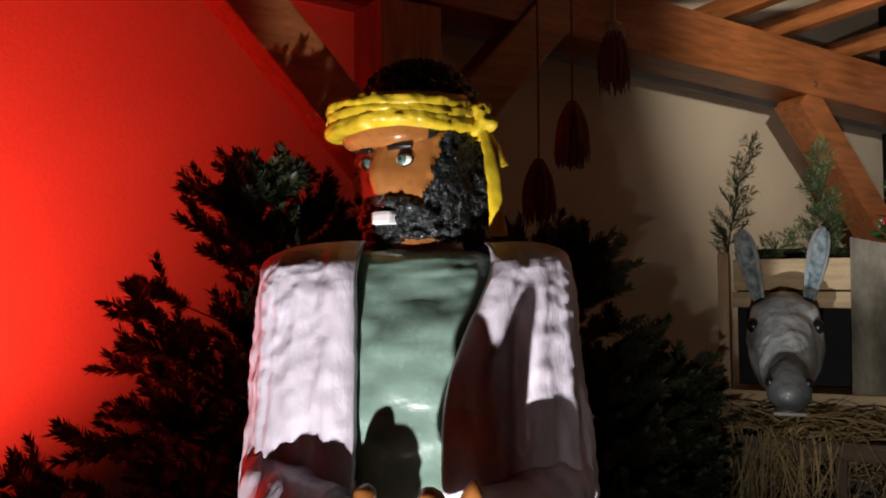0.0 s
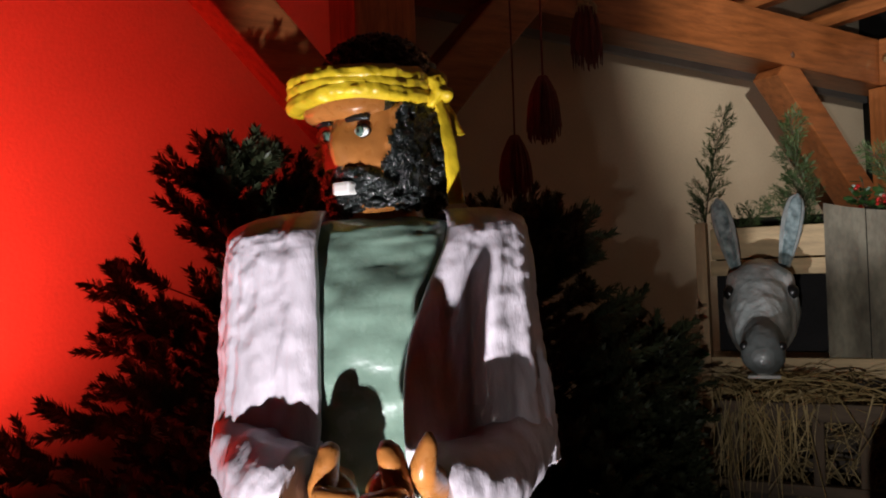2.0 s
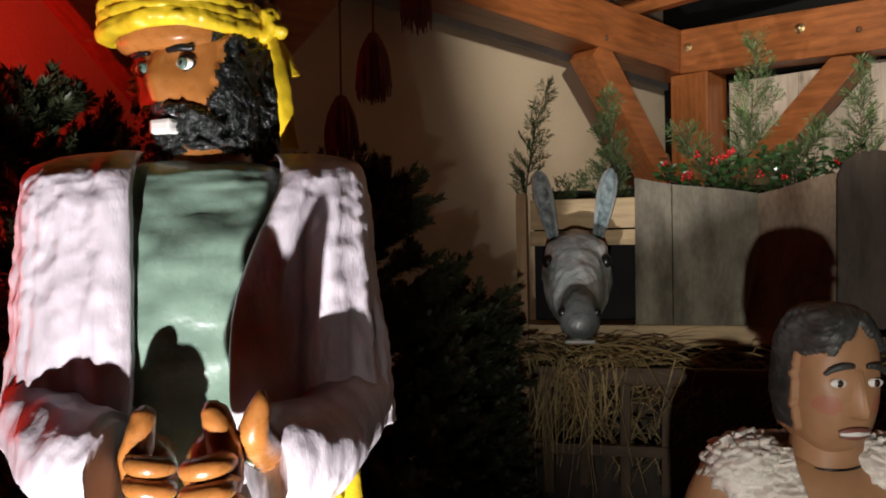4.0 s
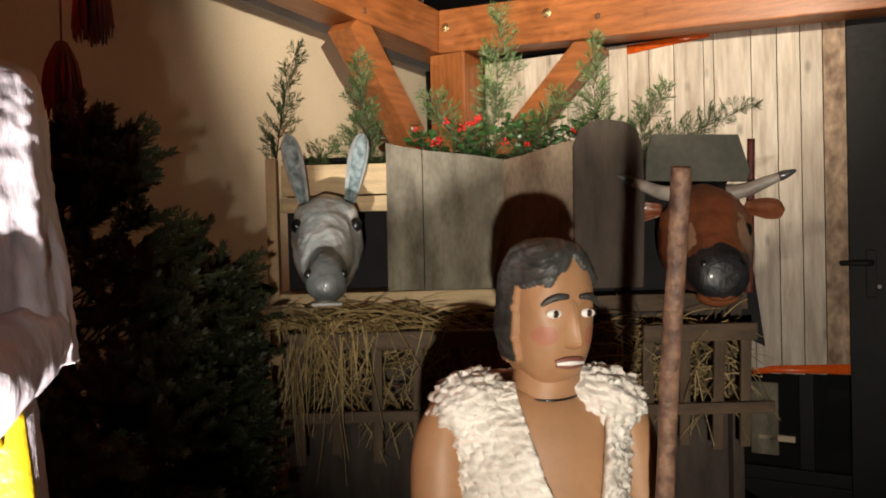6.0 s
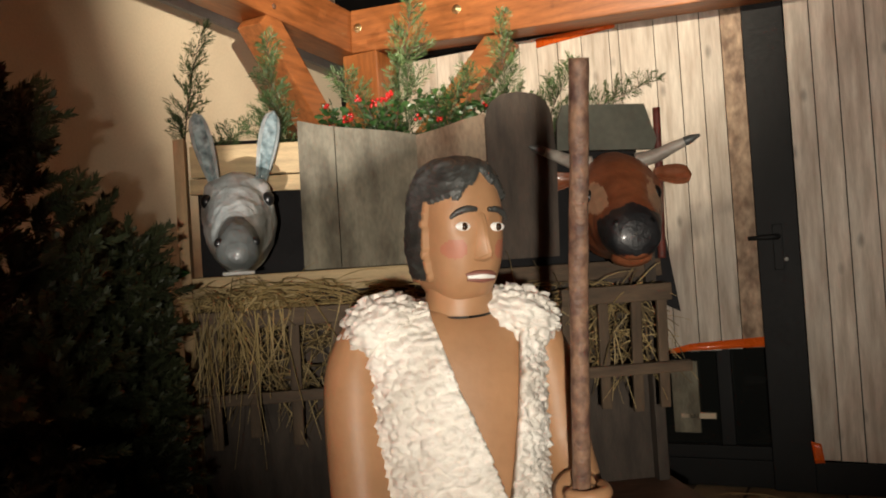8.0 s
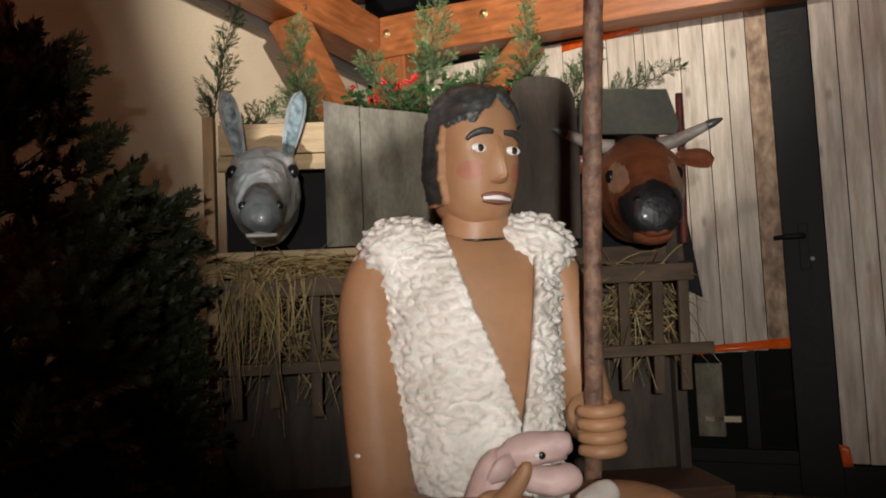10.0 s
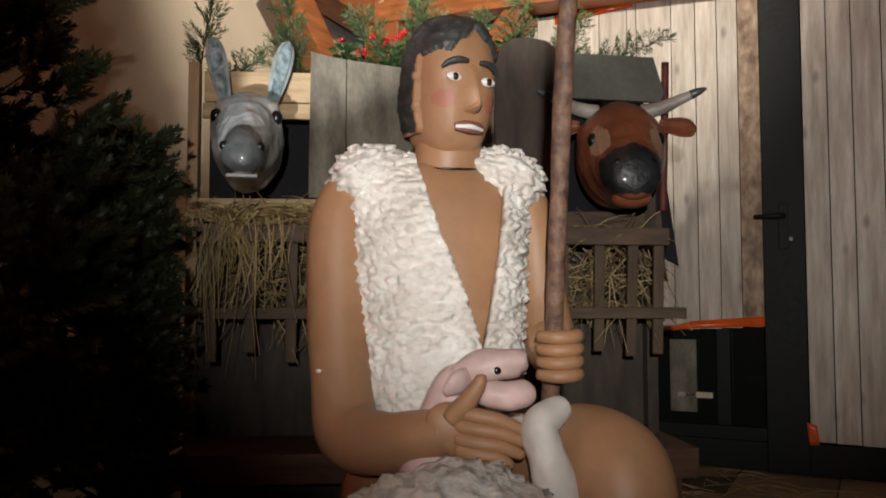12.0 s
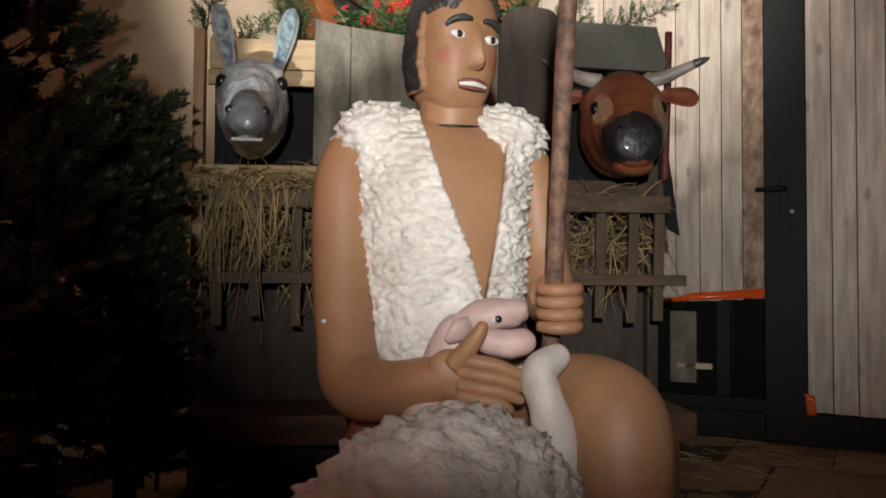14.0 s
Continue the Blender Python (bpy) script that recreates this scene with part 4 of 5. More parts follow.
# seated herdsman with fleece vest ---------------------------------------------------------
SEAT = pose(1.05, 1.45, 0, 0, 0, -19.3)
def herdsman(m):
    bm = bmesh.new()
    SK, VE, HA, WH_, IR_, INK_, LI, BL = range(8)
    # bare torso
    prof = [(0.24, 0.0, 0.145, 0.12), (0.40, -0.05, 0.14, 0.13), (0.55, -0.08, 0.138, 0.125), (0.70, -0.085, 0.145, 0.115), (0.82, -0.075, 0.155, 0.105), (0.89, -0.065, 0.145, 0.09), (0.925, -0.055, 0.10, 0.07), (0.935, -0.05, 0.05, 0.05)]
    surf(bm, [superring(0.03, cy, z, ax, ay, 0.85, 56) for z, cy, ax, ay in spline(prof, 50)], SK)
    # fleece vest: shell open in a V down the chest, thick edges
    shell = [(0.46, -0.065, 0.150, 0.148, 0.0), (0.52, -0.077, 0.151, 0.148, 0.0), (0.60, -0.083, 0.152, 0.142, 0.004), (0.66, -0.086, 0.154, 0.136, 0.018), (0.74, -0.085, 0.158, 0.130, 0.038), (0.82, -0.078, 0.164, 0.122, 0.055), (0.885, -0.066, 0.172, 0.108, 0.068), (0.925, -0.055, 0.160, 0.090, 0.075), (0.950, -0.045, 0.120, 0.070, 0.076)]
    ringed = []
    for z, cy, ax, ay, gap in spline(shell, 170):
        ro, ri = [], []
        gap = max(gap, 0.0)
        mid = 0.048 if z < 0.62 else 0.048 - (z - 0.62) * 0.03
        qa = math.asin(max(-0.9, min(0.9, (mid + gap) / ax)))
        qb = 2 * math.pi + math.asin(max(-0.9, min(0.9, (mid - gap) / ax)))
        for k in range(240):
            q = qa + (qb - qa) * k / 239
            s, c = math.sin(q), -math.cos(q)
            p = Vector((0.03 + ax * math.copysign(abs(s) ** 0.85, s), cy + ay * math.copysign(abs(c) ** 0.85, c), z))
            nr = Vector((s, c * 1.2, 0.25)).normalized()
            off = flakes(p, 0.019, 0.0110) + lump(p, 12, 0.003, 2)
            ro.append(p + nr * off)
            ri.append(p - nr * 0.012)
        ringed.append(ro + ri[::-1])
    surf(bm, ringed, VE)
    # shoulder caps of the vest
    for s in (-1, 1):
        for v in ball(bm, (0, 0, 0), 0.072, 0.078, 0.052, VE, 90):
            v.co += v.co.normalized() * flakes(v.co + Vector((s, 2, 3)), 0.019, 0.0125)
            v.co = Vector((0.032 + s * 0.128, -0.075, 0.908)) + Matrix.Rotation(s * 0.35, 3, "Y") @ v.co
    # arms
    limb(bm, [(-0.125, -0.070, 0.895), (-0.148, -0.085, 0.82), (-0.152, -0.115, 0.68), (-0.148, -0.165, 0.54), (-0.135, -0.205, 0.465), (-0.085, -0.275, 0.456), (-0.035, -0.338, 0.475), (0.005, -0.370, 0.488)], [0.044, 0.056, 0.056, 0.052, 0.056, 0.050, 0.041, 0.034], 28, SK, 60)
    limb(bm, [(0.185, -0.065, 0.895), (0.215, -0.070, 0.80), (0.226, -0.085, 0.68), (0.232, -0.13, 0.60), (0.215, -0.18, 0.60), (0.205, -0.215, 0.615)], [0.044, 0.052, 0.050, 0.047, 0.042, 0.036], 26, SK, 46)
    # spread hand on the lamb
    for v in ball(bm, (0.012, -0.376, 0.490), 0.046, 0.022, 0.041, SK, 24):
        v.co.z -= (v.co.x - 0.012) * 0.2
    for z0, x1, z1 in ((0.521, 0.108, 0.493), (0.502, 0.112, 0.475), (0.483, 0.106, 0.458), (0.466, 0.090, 0.444)):
        limb(bm, [(0.012, -0.388, z0 - 0.003), (0.042, -0.404, z0 - 0.008), (0.5 * (x1 + 0.042), -0.410, 0.5 * (z0 + z1) - 0.001), (x1 - 0.004, -0.408, z1), (x1, -0.405, z1 - 0.001)], [0.0115, 0.0118, 0.0105, 0.0085, 0.003], 14, SK, 22)
    limb(bm, [(0.004, -0.384, 0.508), (0.026, -0.400, 0.535), (0.040, -0.408, 0.558), (0.045, -0.410, 0.571), (0.046, -0.410, 0.575)], [0.017, 0.0145, 0.0115, 0.008, 0.003], 14, SK, 20)
    # fist round the staff
    c = Vector((0.208, -0.235, 0.592))
    ball(bm, c, 0.036, 0.034, 0.042, SK, 18)
    for i in range(4):
        z = c.z + 0.032 - i * 0.021
        limb(bm, [(c.x + 0.036, c.y + 0.005, z), (c.x + 0.026, c.y - 0.036, z - 0.002), (c.x - 0.010, c.y - 0.043, z - 0.004), (c.x - 0.034, c.y - 0.020, z - 0.002)], [0.011, 0.012, 0.0115, 0.0095], 12, SK, 12)
    # legs
    limb(bm, [(0.11, -0.06, 0.37), (0.185, -0.24, 0.425), (0.235, -0.38, 0.440), (0.250, -0.436, 0.395), (0.240, -0.44, 0.22), (0.212, -0.41, 0.08), (0.20, -0.41, FLOOR + 0.035)], [0.08, 0.080, 0.079, 0.077, 0.072, 0.058, 0.042], 30, SK, 60)
    limb(bm, [(-0.06, -0.06, 0.33), (-0.07, -0.24, 0.28), (-0.08, -0.34, 0.22), (-0.08, -0.36, 0.15), (-0.08, -0.36, 0.06), (-0.08, -0.36, FLOOR + 0.035)], [0.085, 0.08, 0.072, 0.066, 0.056, 0.042], 26, SK, 44)
    for fx in (-0.08, 0.2):
        limb(bm, [(fx, -0.39, FLOOR + 0.045), (fx + 0.005, -0.46, FLOOR + 0.035), (fx + 0.01, -0.54, FLOOR + 0.025)], [0.042, 0.040, 0.025], 18, SK, 14)
    # fleece hem over the thigh
    for row in limb(bm, [(0.10, -0.12, 0.36), (0.150, -0.235, 0.398), (0.158, -0.262, 0.400)], [0.093, 0.093, 0.090], 40, VE, 26):
        for v in row:
            v.co += (v.co - Vector((0.14, -0.2, 0.38))).normalized() * flakes(v.co, 0.02, 0.007)
    # neck and head
    limb(bm, [(0.035, -0.060, 0.86), (0.048, -0.070, 0.92), (0.054, -0.078, 0.99)], [0.074, 0.065, 0.061], 28, SK, 14)
    tube(bm, [(0.049 + 0.0662 * math.sin(q), -0.071 - 0.0662 * math.cos(q), 0.928 - 0.010 * math.cos(q)) for q in (2 * math.pi * i / 40 for i in range(41))], 0.0022, 6, INK_, False)
    turn = pose(0.050, -0.085, 1.070, 3, 2, 20) @ Matrix.Scale(0.97, 4)
    def hair(p, q, fr):
        qq = abs(math.atan2(math.sin(q), math.cos(q)))
        away = abs(p.x - 0.010)
        line = 0.108 - (0.86 if p.x < 0.010 else 0.9) * min(away, 0.060) + 0.004 * math.sin(p.x * 190)
        return p.z > line or (qq > 1.36 + 0.015 * math.sin(p.z * 120) and p.z > -0.088)
    human_head(bm, turn, 0.078, 0.092, 0.133, (SK, HA), 170, hair, lambda p, q, f: False, 0.0, 0.005, lambda p: 0.009 + 0.0042 * noise.noise(Vector((p.x * 40 + p.z * 30, p.y * 45, p.z * 230 - p.x * 170 - p.y * 90))) + lump(p, 25, 0.002, 2))
    def hp(x, y, z):
        return turn @ Vector((x, y, z))
    for f in bm.faces:
        cc = turn.inverted() @ f.calc_center_median()
        if f.material_index == SK and cc.y < -0.045 and (abs(cc.x) - 0.047) ** 2 + ((cc.z + 0.030) * 1.05) ** 2 < 0.019 ** 2:
            f.material_index = BL
    # carved wedge of a nose
    pts = [hp(*q) for q in ((-0.009, -0.086, 0.040), (0.009, -0.086, 0.040), (-0.019, -0.084, -0.052), (0.019, -0.084, -0.052), (0.0, -0.096, 0.034), (-0.006, -0.124, -0.040), (0.006, -0.124, -0.040), (0.0, -0.110, -0.054))]
    small = bmesh.new()
    vs = [small.verts.new(q) for q in pts]
    for f in ((0, 2, 5, 4), (1, 4, 6, 3), (4, 5, 6), (5, 7, 6), (2, 7, 5), (3, 6, 7), (0, 4, 1), (2, 3, 7)):
        small.faces.new([vs[i] for i in f])
    bmesh.ops.bevel(small, geom=[e for e in small.edges if e.is_manifold], offset=0.0035, segments=3, affect="EDGES")
    absorb(bm, small, SK, True)
    for s in (-1, 1):
        ball(bm, hp(s * 0.036, -0.0855, 0.010), 0.0160, 0.0050, 0.0082, WH_, 20, turn)
        ball(bm, hp(s * 0.036 + 0.001, -0.0890, 0.010), 0.0066, 0.0028, 0.0070, IR_, 14, turn)
        ball(bm, hp(s * 0.036 + 0.001, -0.0908, 0.010), 0.0032, 0.0016, 0.0035, INK_, 10, turn)
        limb(bm, [hp(s * 0.013, -0.093, 0.041), hp(s * 0.032, -0.0925, 0.041), hp(s * 0.050, -0.086, 0.034), hp(s * 0.060, -0.080, 0.024)], [0.0045, 0.0062, 0.0055, 0.003], 10, HA, 14)
    limb(bm, [hp(-0.031, -0.0855, -0.0765), hp(-0.016, -0.090, -0.0735), hp(0.002, -0.0925, -0.0725), hp(0.020, -0.090, -0.0735), hp(0.033, -0.0845, -0.0765)], [0.002, 0.0045, 0.005, 0.0045, 0.002], 10, LI, 20)
    limb(bm, [hp(-0.028, -0.0865, -0.0805), hp(0.0, -0.0935, -0.0785), hp(0.030, -0.0855, -0.0805)], [0.003, 0.0052, 0.003], 10, WH_, 16)
    limb(bm, [hp(-0.028, -0.0855, -0.0850), hp(0.0, -0.0915, -0.0865), hp(0.030, -0.0845, -0.0850)], [0.002, 0.0042, 0.002], 10, LI, 16)
    # chip of white paint on the forearm
    ball(bm, (-0.182, -0.186, 0.564), 0.010, 0.012, 0.006, WH_, 12)
    return solo("seated_statue", bm, [SSKIN, VEST, SHAIR, WHITE, BROWNEYE, INK, LIPS, BLUSH], m, "painted seated herdsman statue in a white fleece vest", "statue")
herdsman(SEAT)

bm = bmesh.new()
p = spline([(0.23, -0.04, FLOOR), (0.21, -0.14, 0.30), (0.204, -0.236, 0.60), (0.202, -0.30, 0.95), (0.198, -0.385, 1.312)], 60)
for row in tube(bm, [Vector(q) for q in p], 0.0155, 14, 0):
    for v in row:
        v.co += Vector((1, 1, 0)) * lump(v.co, 28, 0.003, 2)
solo("shepherd_staff", bm, [STAFF], SEAT, "knotty bark-covered walking stick held in the fist", "staff")

# lamb lying in the lap
bm = bmesh.new()
for row in limb(bm, [(-0.23, -0.50, 0.12), (-0.14, -0.49, 0.240), (-0.01, -0.46, 0.308), (0.10, -0.43, 0.275), (0.150, -0.41, 0.235)], [0.07, 0.125, 0.142, 0.115, 0.05], 90, 0, 110, 1.0):
    for v in row:
        v.co += (v.co - Vector((-0.05, -0.46, 0.25))).normalized() * (flakes(v.co, 0.024, 0.017) + lump(v.co, 9, 0.006, 2))
limb(bm, [(-0.02, -0.34, 0.41), (0.00, -0.32, 0.48), (0.02, -0.325, 0.545), (0.03, -0.335, 0.562)], [0.05, 0.044, 0.036, 0.026], 22, 1, 22)
for row in limb(bm, [(0.022, -0.335, 0.570), (0.050, -0.348, 0.578), (0.085, -0.358, 0.585), (0.112, -0.362, 0.587), (0.122, -0.363, 0.586), (0.126, -0.363, 0.586)], [0.018, 0.025, 0.0245, 0.0225, 0.016, 0.004], 26, 1, 34):
    for v in row:
        v.co += Vector((0, 1, 1)) * lump(v.co, 30, 0.003, 2)
for row in limb(bm, [(0.034, -0.362, 0.548), (0.060, -0.378, 0.543), (0.090, -0.385, 0.540), (0.116, -0.384, 0.543), (0.127, -0.381, 0.545), (0.130, -0.380, 0.545)], [0.011, 0.019, 0.0215, 0.0195, 0.013, 0.004], 24, 1, 30):
    for v in row:
        v.co += Vector((0, 1, 1)) * lump(v.co, 30, 0.003, 2)
ball(bm, (0.073, -0.377, 0.577), 0.0095, 0.006, 0.0075, 2, 14)
ball(bm, (0.075, -0.3815, 0.577), 0.0058, 0.003, 0.0058, 3, 12)
limb(bm, [(0.045, -0.352, 0.572), (0.018, -0.372, 0.560), (-0.004, -0.372, 0.543)], [0.008, 0.019, 0.006], 14, 1, 14, 0.5)
for row in limb(bm, [(0.170, -0.41, 0.30), (0.158, -0.428, 0.38), (0.145, -0.430, 0.43), (0.130, -0.428, 0.478), (0.128, -0.424, 0.500), (0.146, -0.414, 0.514), (0.168, -0.404, 0.526), (0.174, -0.402, 0.529)], [0.036, 0.034, 0.031, 0.028, 0.028, 0.024, 0.017, 0.006], 24, 2, 44):
    for v in row:
        v.co += Vector((1, 1, 0)) * lump(v.co, 25, 0.004, 2)
solo("lamb_statue", bm, [VEST, LAMBPINK, LAMBWHITE, INK], SEAT, "white painted lamb figure lying in the herdsman's lap", "lamb figure")

bm = bmesh.new()
for row in limb(bm, [(0.15, 0.06, FLOOR), (0.15, 0.06, 0.02), (0.15, 0.06, 0.15), (0.15, 0.06, 0.225), (0.15, 0.06, 0.245)], [0.27, 0.26, 0.26, 0.258, 0.235], 40, 0, 24):
    for v in row:
        v.co += (v.co - Vector((0.15, 0.06, v.co.z))).normalized() * lump(v.co, 8, 0.012, 2)
solo("log_seat", bm, [BROWNWOOD], SEAT, "dark brown round wooden block used as a seat", "stool", smooth=True)

# greenery -----------------------------------------------------------------------------------
class Soup:
    """Many small faces gathered into one mesh."""
    def __init__(self):
        self.v, self.f = [], []

    def blade(self, p, d, n, ln, w):
        """A slender pointed leaf or needle."""
        s = d.cross(n)
        s = s.normalized() * w if s.length > 1e-6 else Vector((w, 0, 0))
        b, m = len(self.v), p + d * ln * 0.45
        self.v += [p, m + s, p + d * ln, m - s]
        self.f.append((b, b + 1, b + 2, b + 3))

    def rod(self, a, b, ra, rb):
        d = (b - a).normalized()
        x = d.orthogonal().normalized()
        y = d.cross(x)
        k = len(self.v)
        for p, q in ((a, ra), (b, rb)):
            for i in range(4):
                an = i * math.pi / 2
                self.v.append(p + x * math.cos(an) * q + y * math.sin(an) * q)
        for i in range(4):
            self.f.append((k + i, k + (i + 1) % 4, k + 4 + (i + 1) % 4, k + 4 + i))

    def mesh(self, name, material):
        return raw(name, [tuple(v) for v in self.v], self.f, [material])


def unit(r):
    v = Vector((r.gauss(0, 1), r.gauss(0, 1), r.gauss(0, 1)))
    return v.normalized()


def shoot(soup, wood, p, d, ln, r, needle=0.032, count=96, w=0.0036):
    """A fir shoot: a twig set all round with needles."""
    wood.rod(p, p + d * ln, 0.0016, 0.0008)
    for i in range(count):
        f = (i + r.random()) / count
        side = unit(r)
        side = (side - d * side.dot(d)).normalized()
        way = (side * 0.85 + d * (0.55 + 0.5 * f)).normalized()
        soup.blade(p + d * ln * f, way, d, needle * (1.05 - 0.35 * abs(f - 0.4)), w)


def fir_tree(base, height, radius, seed, label, limit):
    r = random.Random(seed)
    tree = thing("fir_tree", Matrix.Translation(base), label, "fir tree", "fir trees")
    bm = bmesh.new()
    limb(bm, [(0, 0, 0), (0.01, 0, height * 0.5), (0, 0.01, height * 0.97)], [0.035, 0.022, 0.005], 12, 0, 14)
    part("trunk", bm, BARK, tree, "", True)
    needles, wood = Soup(), Soup()
    levels = 18
    for j in range(levels):
        f = j / (levels - 1)
        z = height * (0.14 + 0.84 * f)
        reach = radius * (1 - f) ** 0.8 + 0.06
        for k in range(int(6 + 5 * (1 - f))):
            q = r.uniform(0, 2 * math.pi)
            d = Vector((math.cos(q), math.sin(q), r.uniform(0.05, 0.35) + 0.5 * f)).normalized()
            ln = reach * r.uniform(0.7, 1.12)
            p0 = Vector((0, 0, z))
            for step in range(14):
                if limit(Vector(base) + p0 + d * ln) or ln < 0.08:
                    break
                ln *= 0.88
            tip = p0 + d * ln
            wood.rod(p0, tip, 0.007 * (1.2 - f), 0.002)
            n = max(2, int(ln / 0.105))
            for i in range(n):
                g = (i + 0.6) / n
                if g < 0.22:
                    continue
                c = p0 + d * ln * g
                for s in (-1, 1):
                    sd = d.cross(Vector((0, 0, 1))).normalized() * s
                    dd = (d * 0.75 + sd * r.uniform(0.5, 0.9) + Vector((0, 0, r.uniform(0.05, 0.5)))).normalized()
                    shoot(needles, wood, c, dd, r.uniform(0.08, 0.125), r)
            for _ in range(4):
                dd = (d + unit(r) * 0.7 + Vector((0, 0, 0.25))).normalized()
                shoot(needles, wood, tip, dd, r.uniform(0.08, 0.135), r)
    crown = new("crown", needles.mesh("crown", FIR))
    crown.parent = tree
    twigs = new("branchwork", wood.mesh("branchwork", BARK))
    twigs.parent = tree
    tagged(twigs, kind="stuff"), tagged(crown, kind="stuff")
    return tree


inv_shed, inv_stall, inv_seat = SHED.inverted(), STALL.inverted(), SEAT.inverted()
def free(p):
    a, s, h = inv_shed @ p, inv_stall @ p, inv_seat @ p
    if a.x < -0.16 or a.y > -0.35:
        return False
    if s.x > -0.03 and s.y > -0.36:
        return False
    if (p.x / 0.42) ** 2 + ((p.y - 1.30) / 0.36) ** 2 < 1:
        return False
    if p.x > 0.05 and (p.x + 0.10) > 0.25 * (p.y + 0.3):
        return False
    return h.length > 0.62 and p.y > 1.1
fir_tree((-0.42, 2.00, FLOOR), 1.68, 0.70, 11, "dark fir tree standing beside the red-lit wall", free)
fir_tree(tuple(STALL @ Vector((-0.09, -0.46, FLOOR))), 1.14, 0.44, 13, "low dark fir sapling standing beside the stall", lambda p: free(p) and (inv_stall @ p).x < 0.0)
fir_tree((0.26, 2.36, FLOOR), 1.53, 0.80, 12, "dark fir tree between the robed figure and the stall", free)


def cypress(m, height, spread, seed, label, lean=0.0, fine=1.0, side_from=0.12):
    """A cut sprig of feathery cypress."""
    r = random.Random(seed)
    sprig = thing("cypress_sprig", m, label, "evergreen sprig", "evergreen sprigs")
    leaves, wood = Soup(), Soup()
    bend = Vector((lean, r.uniform(-0.03, 0.03), 0))
    def spine(f):
        return Vector((0, 0, height * f)) + bend * f * f * height
    for i in range(9):
        wood.rod(spine(i / 9), spine((i + 1) / 9), 0.0042 * (1 - i / 9.5), 0.0042 * (1 - (i + 1) / 9.5))
    n = int(40 * fine)
    for i in range(n):
        f = side_from + (1 - side_from) * (i + r.random()) / n
        c = spine(f)
        q = r.uniform(0, 2 * math.pi)
        out = Vector((math.cos(q), 0.6 * math.sin(q), 0))
        d = (out + Vector((0, 0, r.uniform(0.7, 1.4)))).normalized()
        ln = spread * (1.15 - f * 0.85) * r.uniform(0.6, 1.2)
        tip = c + d * ln + Vector((0, 0, -0.12 * ln))
        wood.rod(c, tip, 0.0016, 0.0006)
        m_ = max(4, int(ln / 0.0085))
        side = d.cross(Vector((r.uniform(-1, 1), r.uniform(-1, 1), 0.3))).normalized()
        for k in range(m_):
            g = (k + 0.5) / m_
            pp = c.lerp(tip, g)
            for s in (-1, 1):
                dd = (d * 0.9 + side * s * 0.75 + unit(r) * 0.25).normalized()
                l2 = 0.034 * (1.1 - g) + 0.010
                for w_ in range(3):
                    leaves.blade(pp + dd * l2 * w_ * 0.28, (dd + unit(r) * 0.35).normalized(), unit(r), 0.020 + 0.006 * r.random(), 0.0015)
    a = new("foliage", leaves.mesh("foliage", THUJA))
    a.parent = sprig
    b = new("stem", wood.mesh("stem", BARK))
    b.parent = sprig

cypress(STALL @ pose(0.005, 0.045, 1.40, 0, 4, 0), 0.47, 0.11, 21, "slim feathery cypress sprig behind the pale batten", 0.12, 1.0)
cypress(STALL @ pose(0.06, 0.05, 1.36, 0, 22, 0), 0.25, 0.10, 27, "short cypress sprig drooping over the pine board", 0.5, 0.7)
cypress(STALL @ pose(0.33, 0.05, 1.38, 0, -3, 0), 0.45, 0.12, 22, "bushy dark cypress sprig beside the timber brace", 0.0, 1.6, 0.05)
cypress(STALL @ pose(0.76, 0.06, 1.36, 0, 2, 0), 0.62, 0.17, 23, "tall feathery cypress sprig rising before the beam", 0.05, 1.3)
cypress(STALL @ pose(0.70, 0.05, 1.36, 0, -14, 0), 0.36, 0.15, 24, "cypress sprig leaning among the holly", -0.2, 1.1)
cypress(STALL @ pose(0.88, 0.05, 1.36, 0, 10, 0), 0.34, 0.14, 28, "cypress sprig behind the slanting board", 0.2, 1.1)
cypress(STALL @ pose(1.14, 0.05, 1.36, 0, -5, 0), 0.52, 0.14, 25, "dark cypress sprig above the round-topped board", 0.05, 1.2)
cypress(STALL @ pose(1.26, 0.05, 1.38, 0, 40, 0), 0.46, 0.12, 26, "cypress sprig leaning out over the crooked board", 0.35, 1.0)
cypress(STALL @ pose(1.22, 0.05, 1.38, 0, 20, 0), 0.36, 0.13, 29, "short cypress sprig above the crooked board", 0.1, 1.0)


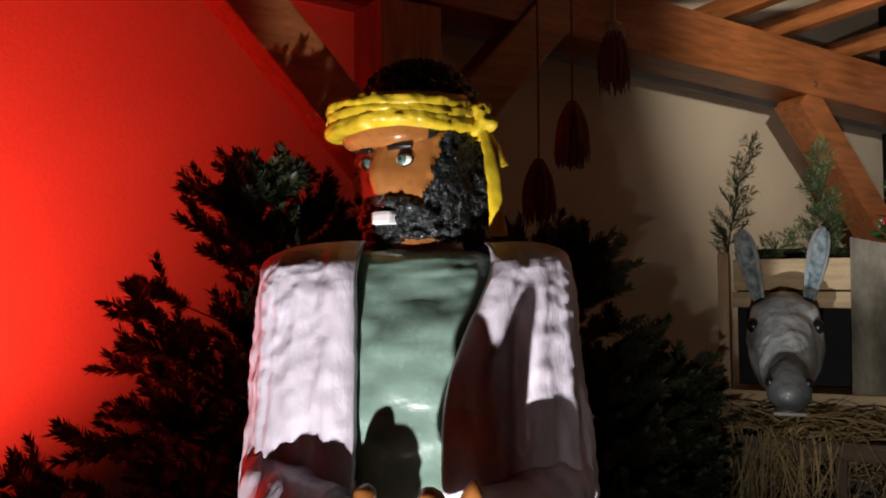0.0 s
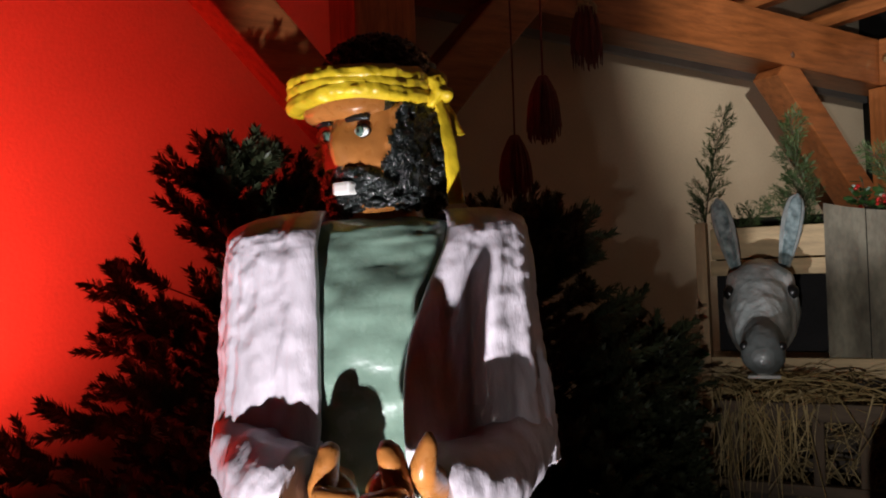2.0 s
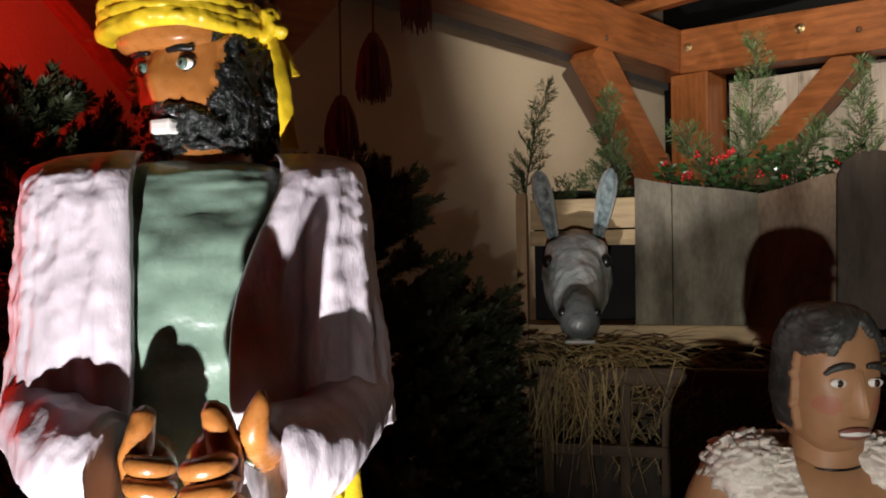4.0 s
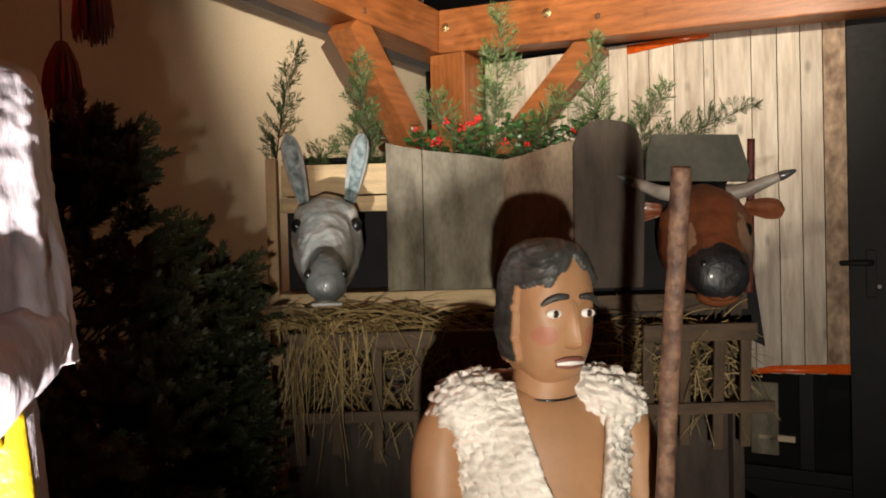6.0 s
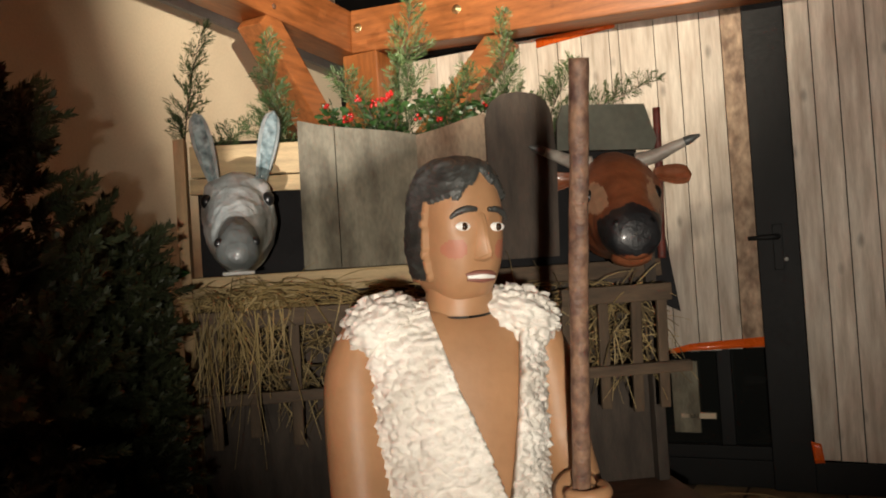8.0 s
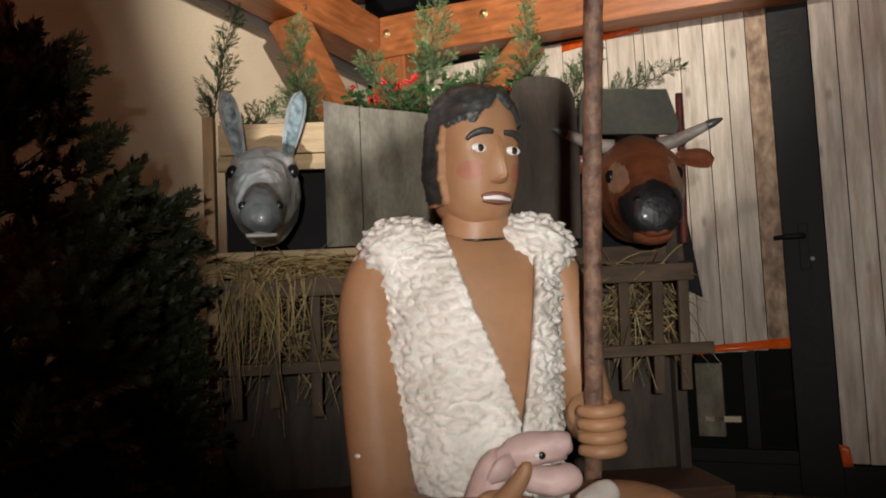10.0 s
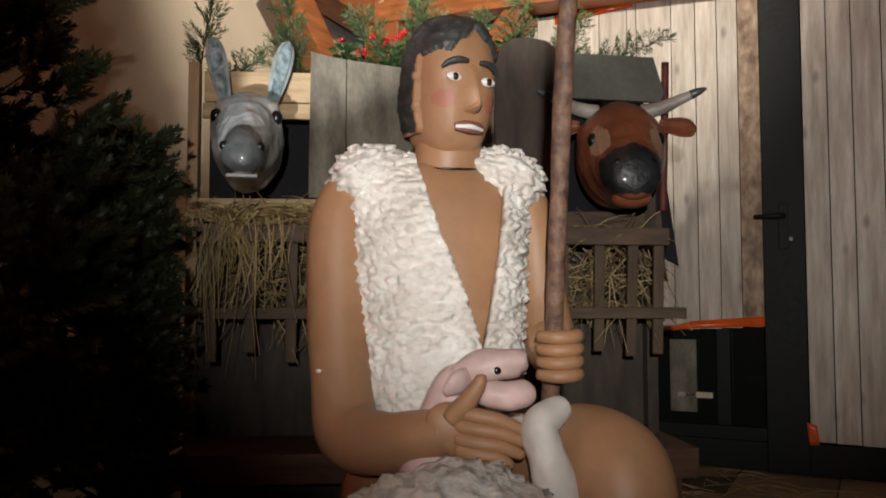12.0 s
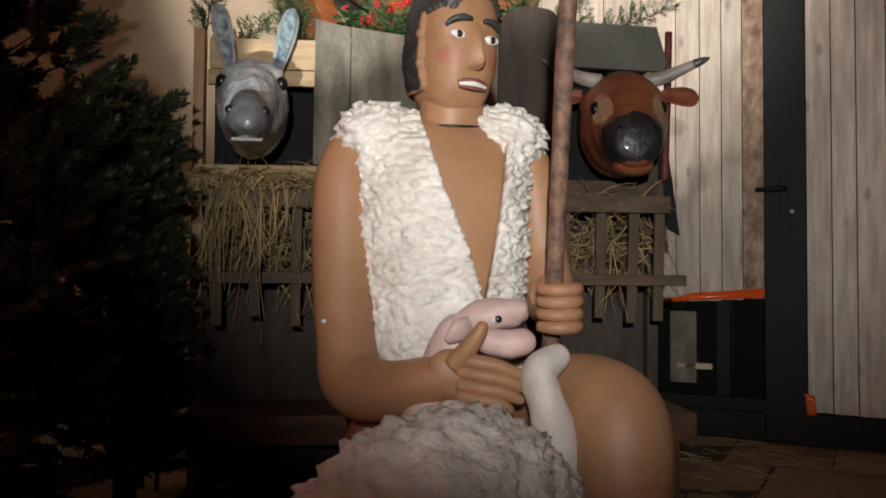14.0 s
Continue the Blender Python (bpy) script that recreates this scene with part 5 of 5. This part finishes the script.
def holly(m, seed, label, width, berries):
    r = random.Random(seed)
    bush = thing("holly_bunch", m, label, "holly", "holly bunches")
    leaves, wood, fruit = Soup(), Soup(), bmesh.new()
    for _ in range(22):
        p0 = Vector((r.uniform(-width, width) * 0.7, r.uniform(-0.02, 0.02), 0))
        p1 = Vector((r.uniform(-width, width), r.uniform(-0.05, 0.04), r.uniform(0.10, 0.24)))
        wood.rod(p0, p1, 0.003, 0.0015)
        for k in range(13):
            c = p0.lerp(p1, r.uniform(0.3, 1.0))
            d, n = unit(r), unit(r)
            d.z = abs(d.z) * 0.5
            d.normalize()
            s = d.cross(n).normalized()
            up = s.cross(d)
            ln, w = r.uniform(0.026, 0.042), r.uniform(0.009, 0.014)
            b = len(leaves.v)
            pts = [(0, 0, 0), (0.25, 0.8, 0.2), (0.35, 0.55, 0.1), (0.55, 1.0, 0.25), (0.68, 0.55, 0.1), (0.82, 0.6, 0.2), (1, 0, 0), (0.82, -0.6, 0.2), (0.68, -0.55, 0.1), (0.55, -1.0, 0.25), (0.35, -0.55, 0.1), (0.25, -0.8, 0.2)]
            leaves.v += [c + d * ln * a + s * w * q + up * w * h for a, q, h in pts]
            leaves.v.append(c + d * ln * 0.5 - up * w * 0.15)
            for i in range(12):
                leaves.f.append((b + i, b + (i + 1) % 12, b + 12))
    for _ in range(berries):
        c = Vector((r.uniform(-width, width) * 0.9, r.uniform(-0.07, 0.01), r.uniform(0.09, 0.23)))
        for _k in range(r.randint(2, 5)):
            ball(fruit, c + unit(r) * 0.010, 0.0058, 0.0058, 0.0058, 0, 8)
    for nm, me in (("leaves", leaves.mesh("leaves", HOLLY)), ("twigs", wood.mesh("twigs", BARK))):
        o = new(nm, me)
        o.parent = bush
    tagged(part("berries", fruit, BERRY, bush, "bright red berries", True), kind="stuff")
holly(STALL @ pose(0.62, 0.02, 1.38), 31, "holly twigs with bright red berries above the boards", 0.15, 13)
holly(STALL @ pose(0.95, 0.03, 1.40), 32, "holly twigs with few berries above the boards", 0.17, 3)

def broad_plant(m, seed, label):
    r = random.Random(seed)
    plant = thing("broadleaf_shoot", m, label, "leafy plant")
    bm = bmesh.new()
    limb(bm, [(0, 0, 0), (0.01, 0, 0.5), (0, 0, 1.1)], [0.008, 0.006, 0.003], 8, 0, 12)
    part("stem", bm, BARK, plant)
    for k, (z, q, ln) in enumerate(((1.08, 0.3, 0.16), (1.06, 2.6, 0.15), (1.0, -0.8, 0.15), (0.96, 1.9, 0.14), (0.9, 0.1, 0.15), (1.1, 1.4, 0.13), (0.86, 2.4, 0.15), (0.82, -0.4, 0.14), (0.93, 3.3, 0.14), (1.03, 3.0, 0.13), (0.78, 1.2, 0.15))):
        bm = bmesh.new()
        d = Vector((math.cos(q), -0.4 + 0.3 * math.sin(q), 0.5)).normalized()
        s = d.cross(Vector((0.1, -1, 0.4))).normalized()
        up = s.cross(d)
        rows = []
        for i in range(9):
            f = i / 8
            w = 0.030 * math.sin(math.pi * min(1, f * 0.96 + 0.03)) ** 0.8
            c = Vector((0, 0, z)) + d * ln * f - Vector((0, 0, 0.05 * f * f))
            rows.append([c + s * w * x + up * (0.010 * abs(x)) for x in (-1, -0.5, 0, 0.5, 1)])
        surf(bm, rows, 0, False, False)
        bmesh.ops.solidify(bm, geom=bm.faces[:], thickness=0.001)
        part("leaf", bm, BROADLEAF, plant, "", True)
broad_plant(STALL @ pose(-0.10, -0.06, FLOOR), 41, "green broad-leaved shoot beside the stall's batten")


# hanging red bundles ---------------------------------------------------------------------------
def bundle(top, size, seed, tie):
    r = random.Random(seed)
    t = thing("hanging_bundle", Matrix.Translation(top), "dried dark red fibre bundle tied with raffia, hung on string" if tie else "dried dark red fibre bundle hung on string", "dried bundle", "hanging bundles")
    bm = bmesh.new()
    limb(bm, [(0, 0, 0.0), (0.002, 0, 0.3), (0, 0, 2.80 - top[2])], [0.007 if tie else 0.003] * 3, 8, 0, 8)
    part("string", bm, RAFFIA if tie else CHILLI, t)
    bm = bmesh.new()
    for k in range(110):
        q = r.uniform(0, 2 * math.pi)
        w = math.sqrt(r.random()) * size * 0.25
        x, y = w * math.cos(q), w * math.sin(q)
        limb(bm, [(x * 0.25, y * 0.25, 0), (x * 0.8, y * 0.8, -size * 0.28), (x * 1.05, y * 1.05, -size * 0.62), (x * r.uniform(0.9, 1.2), y * r.uniform(0.9, 1.2), -size * r.uniform(0.8, 1.08))], [0.004, 0.005, 0.0038, 0.0015], 5, 0, 7)
    fib = tagged(part("fibre", bm, CHILLI, t, "", True), kind="stuff")
    bm = bmesh.new()
    if tie:
        for k in range(3):
            tube(bm, [(0.022 * math.cos(q), 0.022 * math.sin(q), -0.012 + 0.012 * k + 0.004 * math.sin(2 * q)) for q in (2 * math.pi * i / 16 for i in range(17))], 0.005, 6, 0, False)
        for k in range(16):
            q = r.uniform(0, 6.28)
            limb(bm, [(0.018 * math.cos(q), 0.018 * math.sin(q), 0), (0.034 * math.cos(q), 0.034 * math.sin(q), -0.01), (0.036 * math.cos(q), 0.036 * math.sin(q), -r.uniform(0.02, 0.06))], [0.002, 0.002, 0.001], 5, 0, 6)
        part("raffia_tie", bm, RAFFIA, fib, "pale raffia tie", True)
    else:
        tube(bm, [(0.010 * math.cos(q), 0.010 * math.sin(q), 0) for q in (2 * math.pi * i / 16 for i in range(17))], 0.005, 6, 0, False)
        part("raffia_tie", bm, CHILLI, fib, "", True)
bundle((0.530, 2.665, 2.215), 0.20, 51, True)
bundle((0.350, 2.245, 1.885), 0.17, 52, False)
bundle((0.280, 2.615, 1.78), 0.20, 53, False)


# stone slabs of the floor ------------------------------------------------------------------------
slabs = []
for k in range(3):
    bm = bmesh.new()
    box(bm, -0.195, 0.195, -0.295, 0.295, -0.02, 0.0, 0.006, None, 0.006)
    slabs.append(finish("slab", bm, STONE))
rnd = random.Random(9)
for i in range(-5, 10):
    for j in range(-9, 2):
        p = SHED @ Vector((i * 0.4 + (0.2 if j % 2 else 0), j * 0.6, FLOOR))
        ob = new("slab", slabs[rnd.randrange(3)])
        ob.matrix_world = Matrix.Translation((p.x, p.y, FLOOR - rnd.uniform(0.001, 0.004))) @ SHED.to_3x3().to_4x4() @ pose(0, 0, 0, 0, 0, rnd.uniform(-0.6, 0.6))
        if (inv_shed @ p).x > -0.2 and (inv_shed @ p).y < 0.1:
            ob.parent = floor
        else:
            bpy.data.objects.remove(ob)
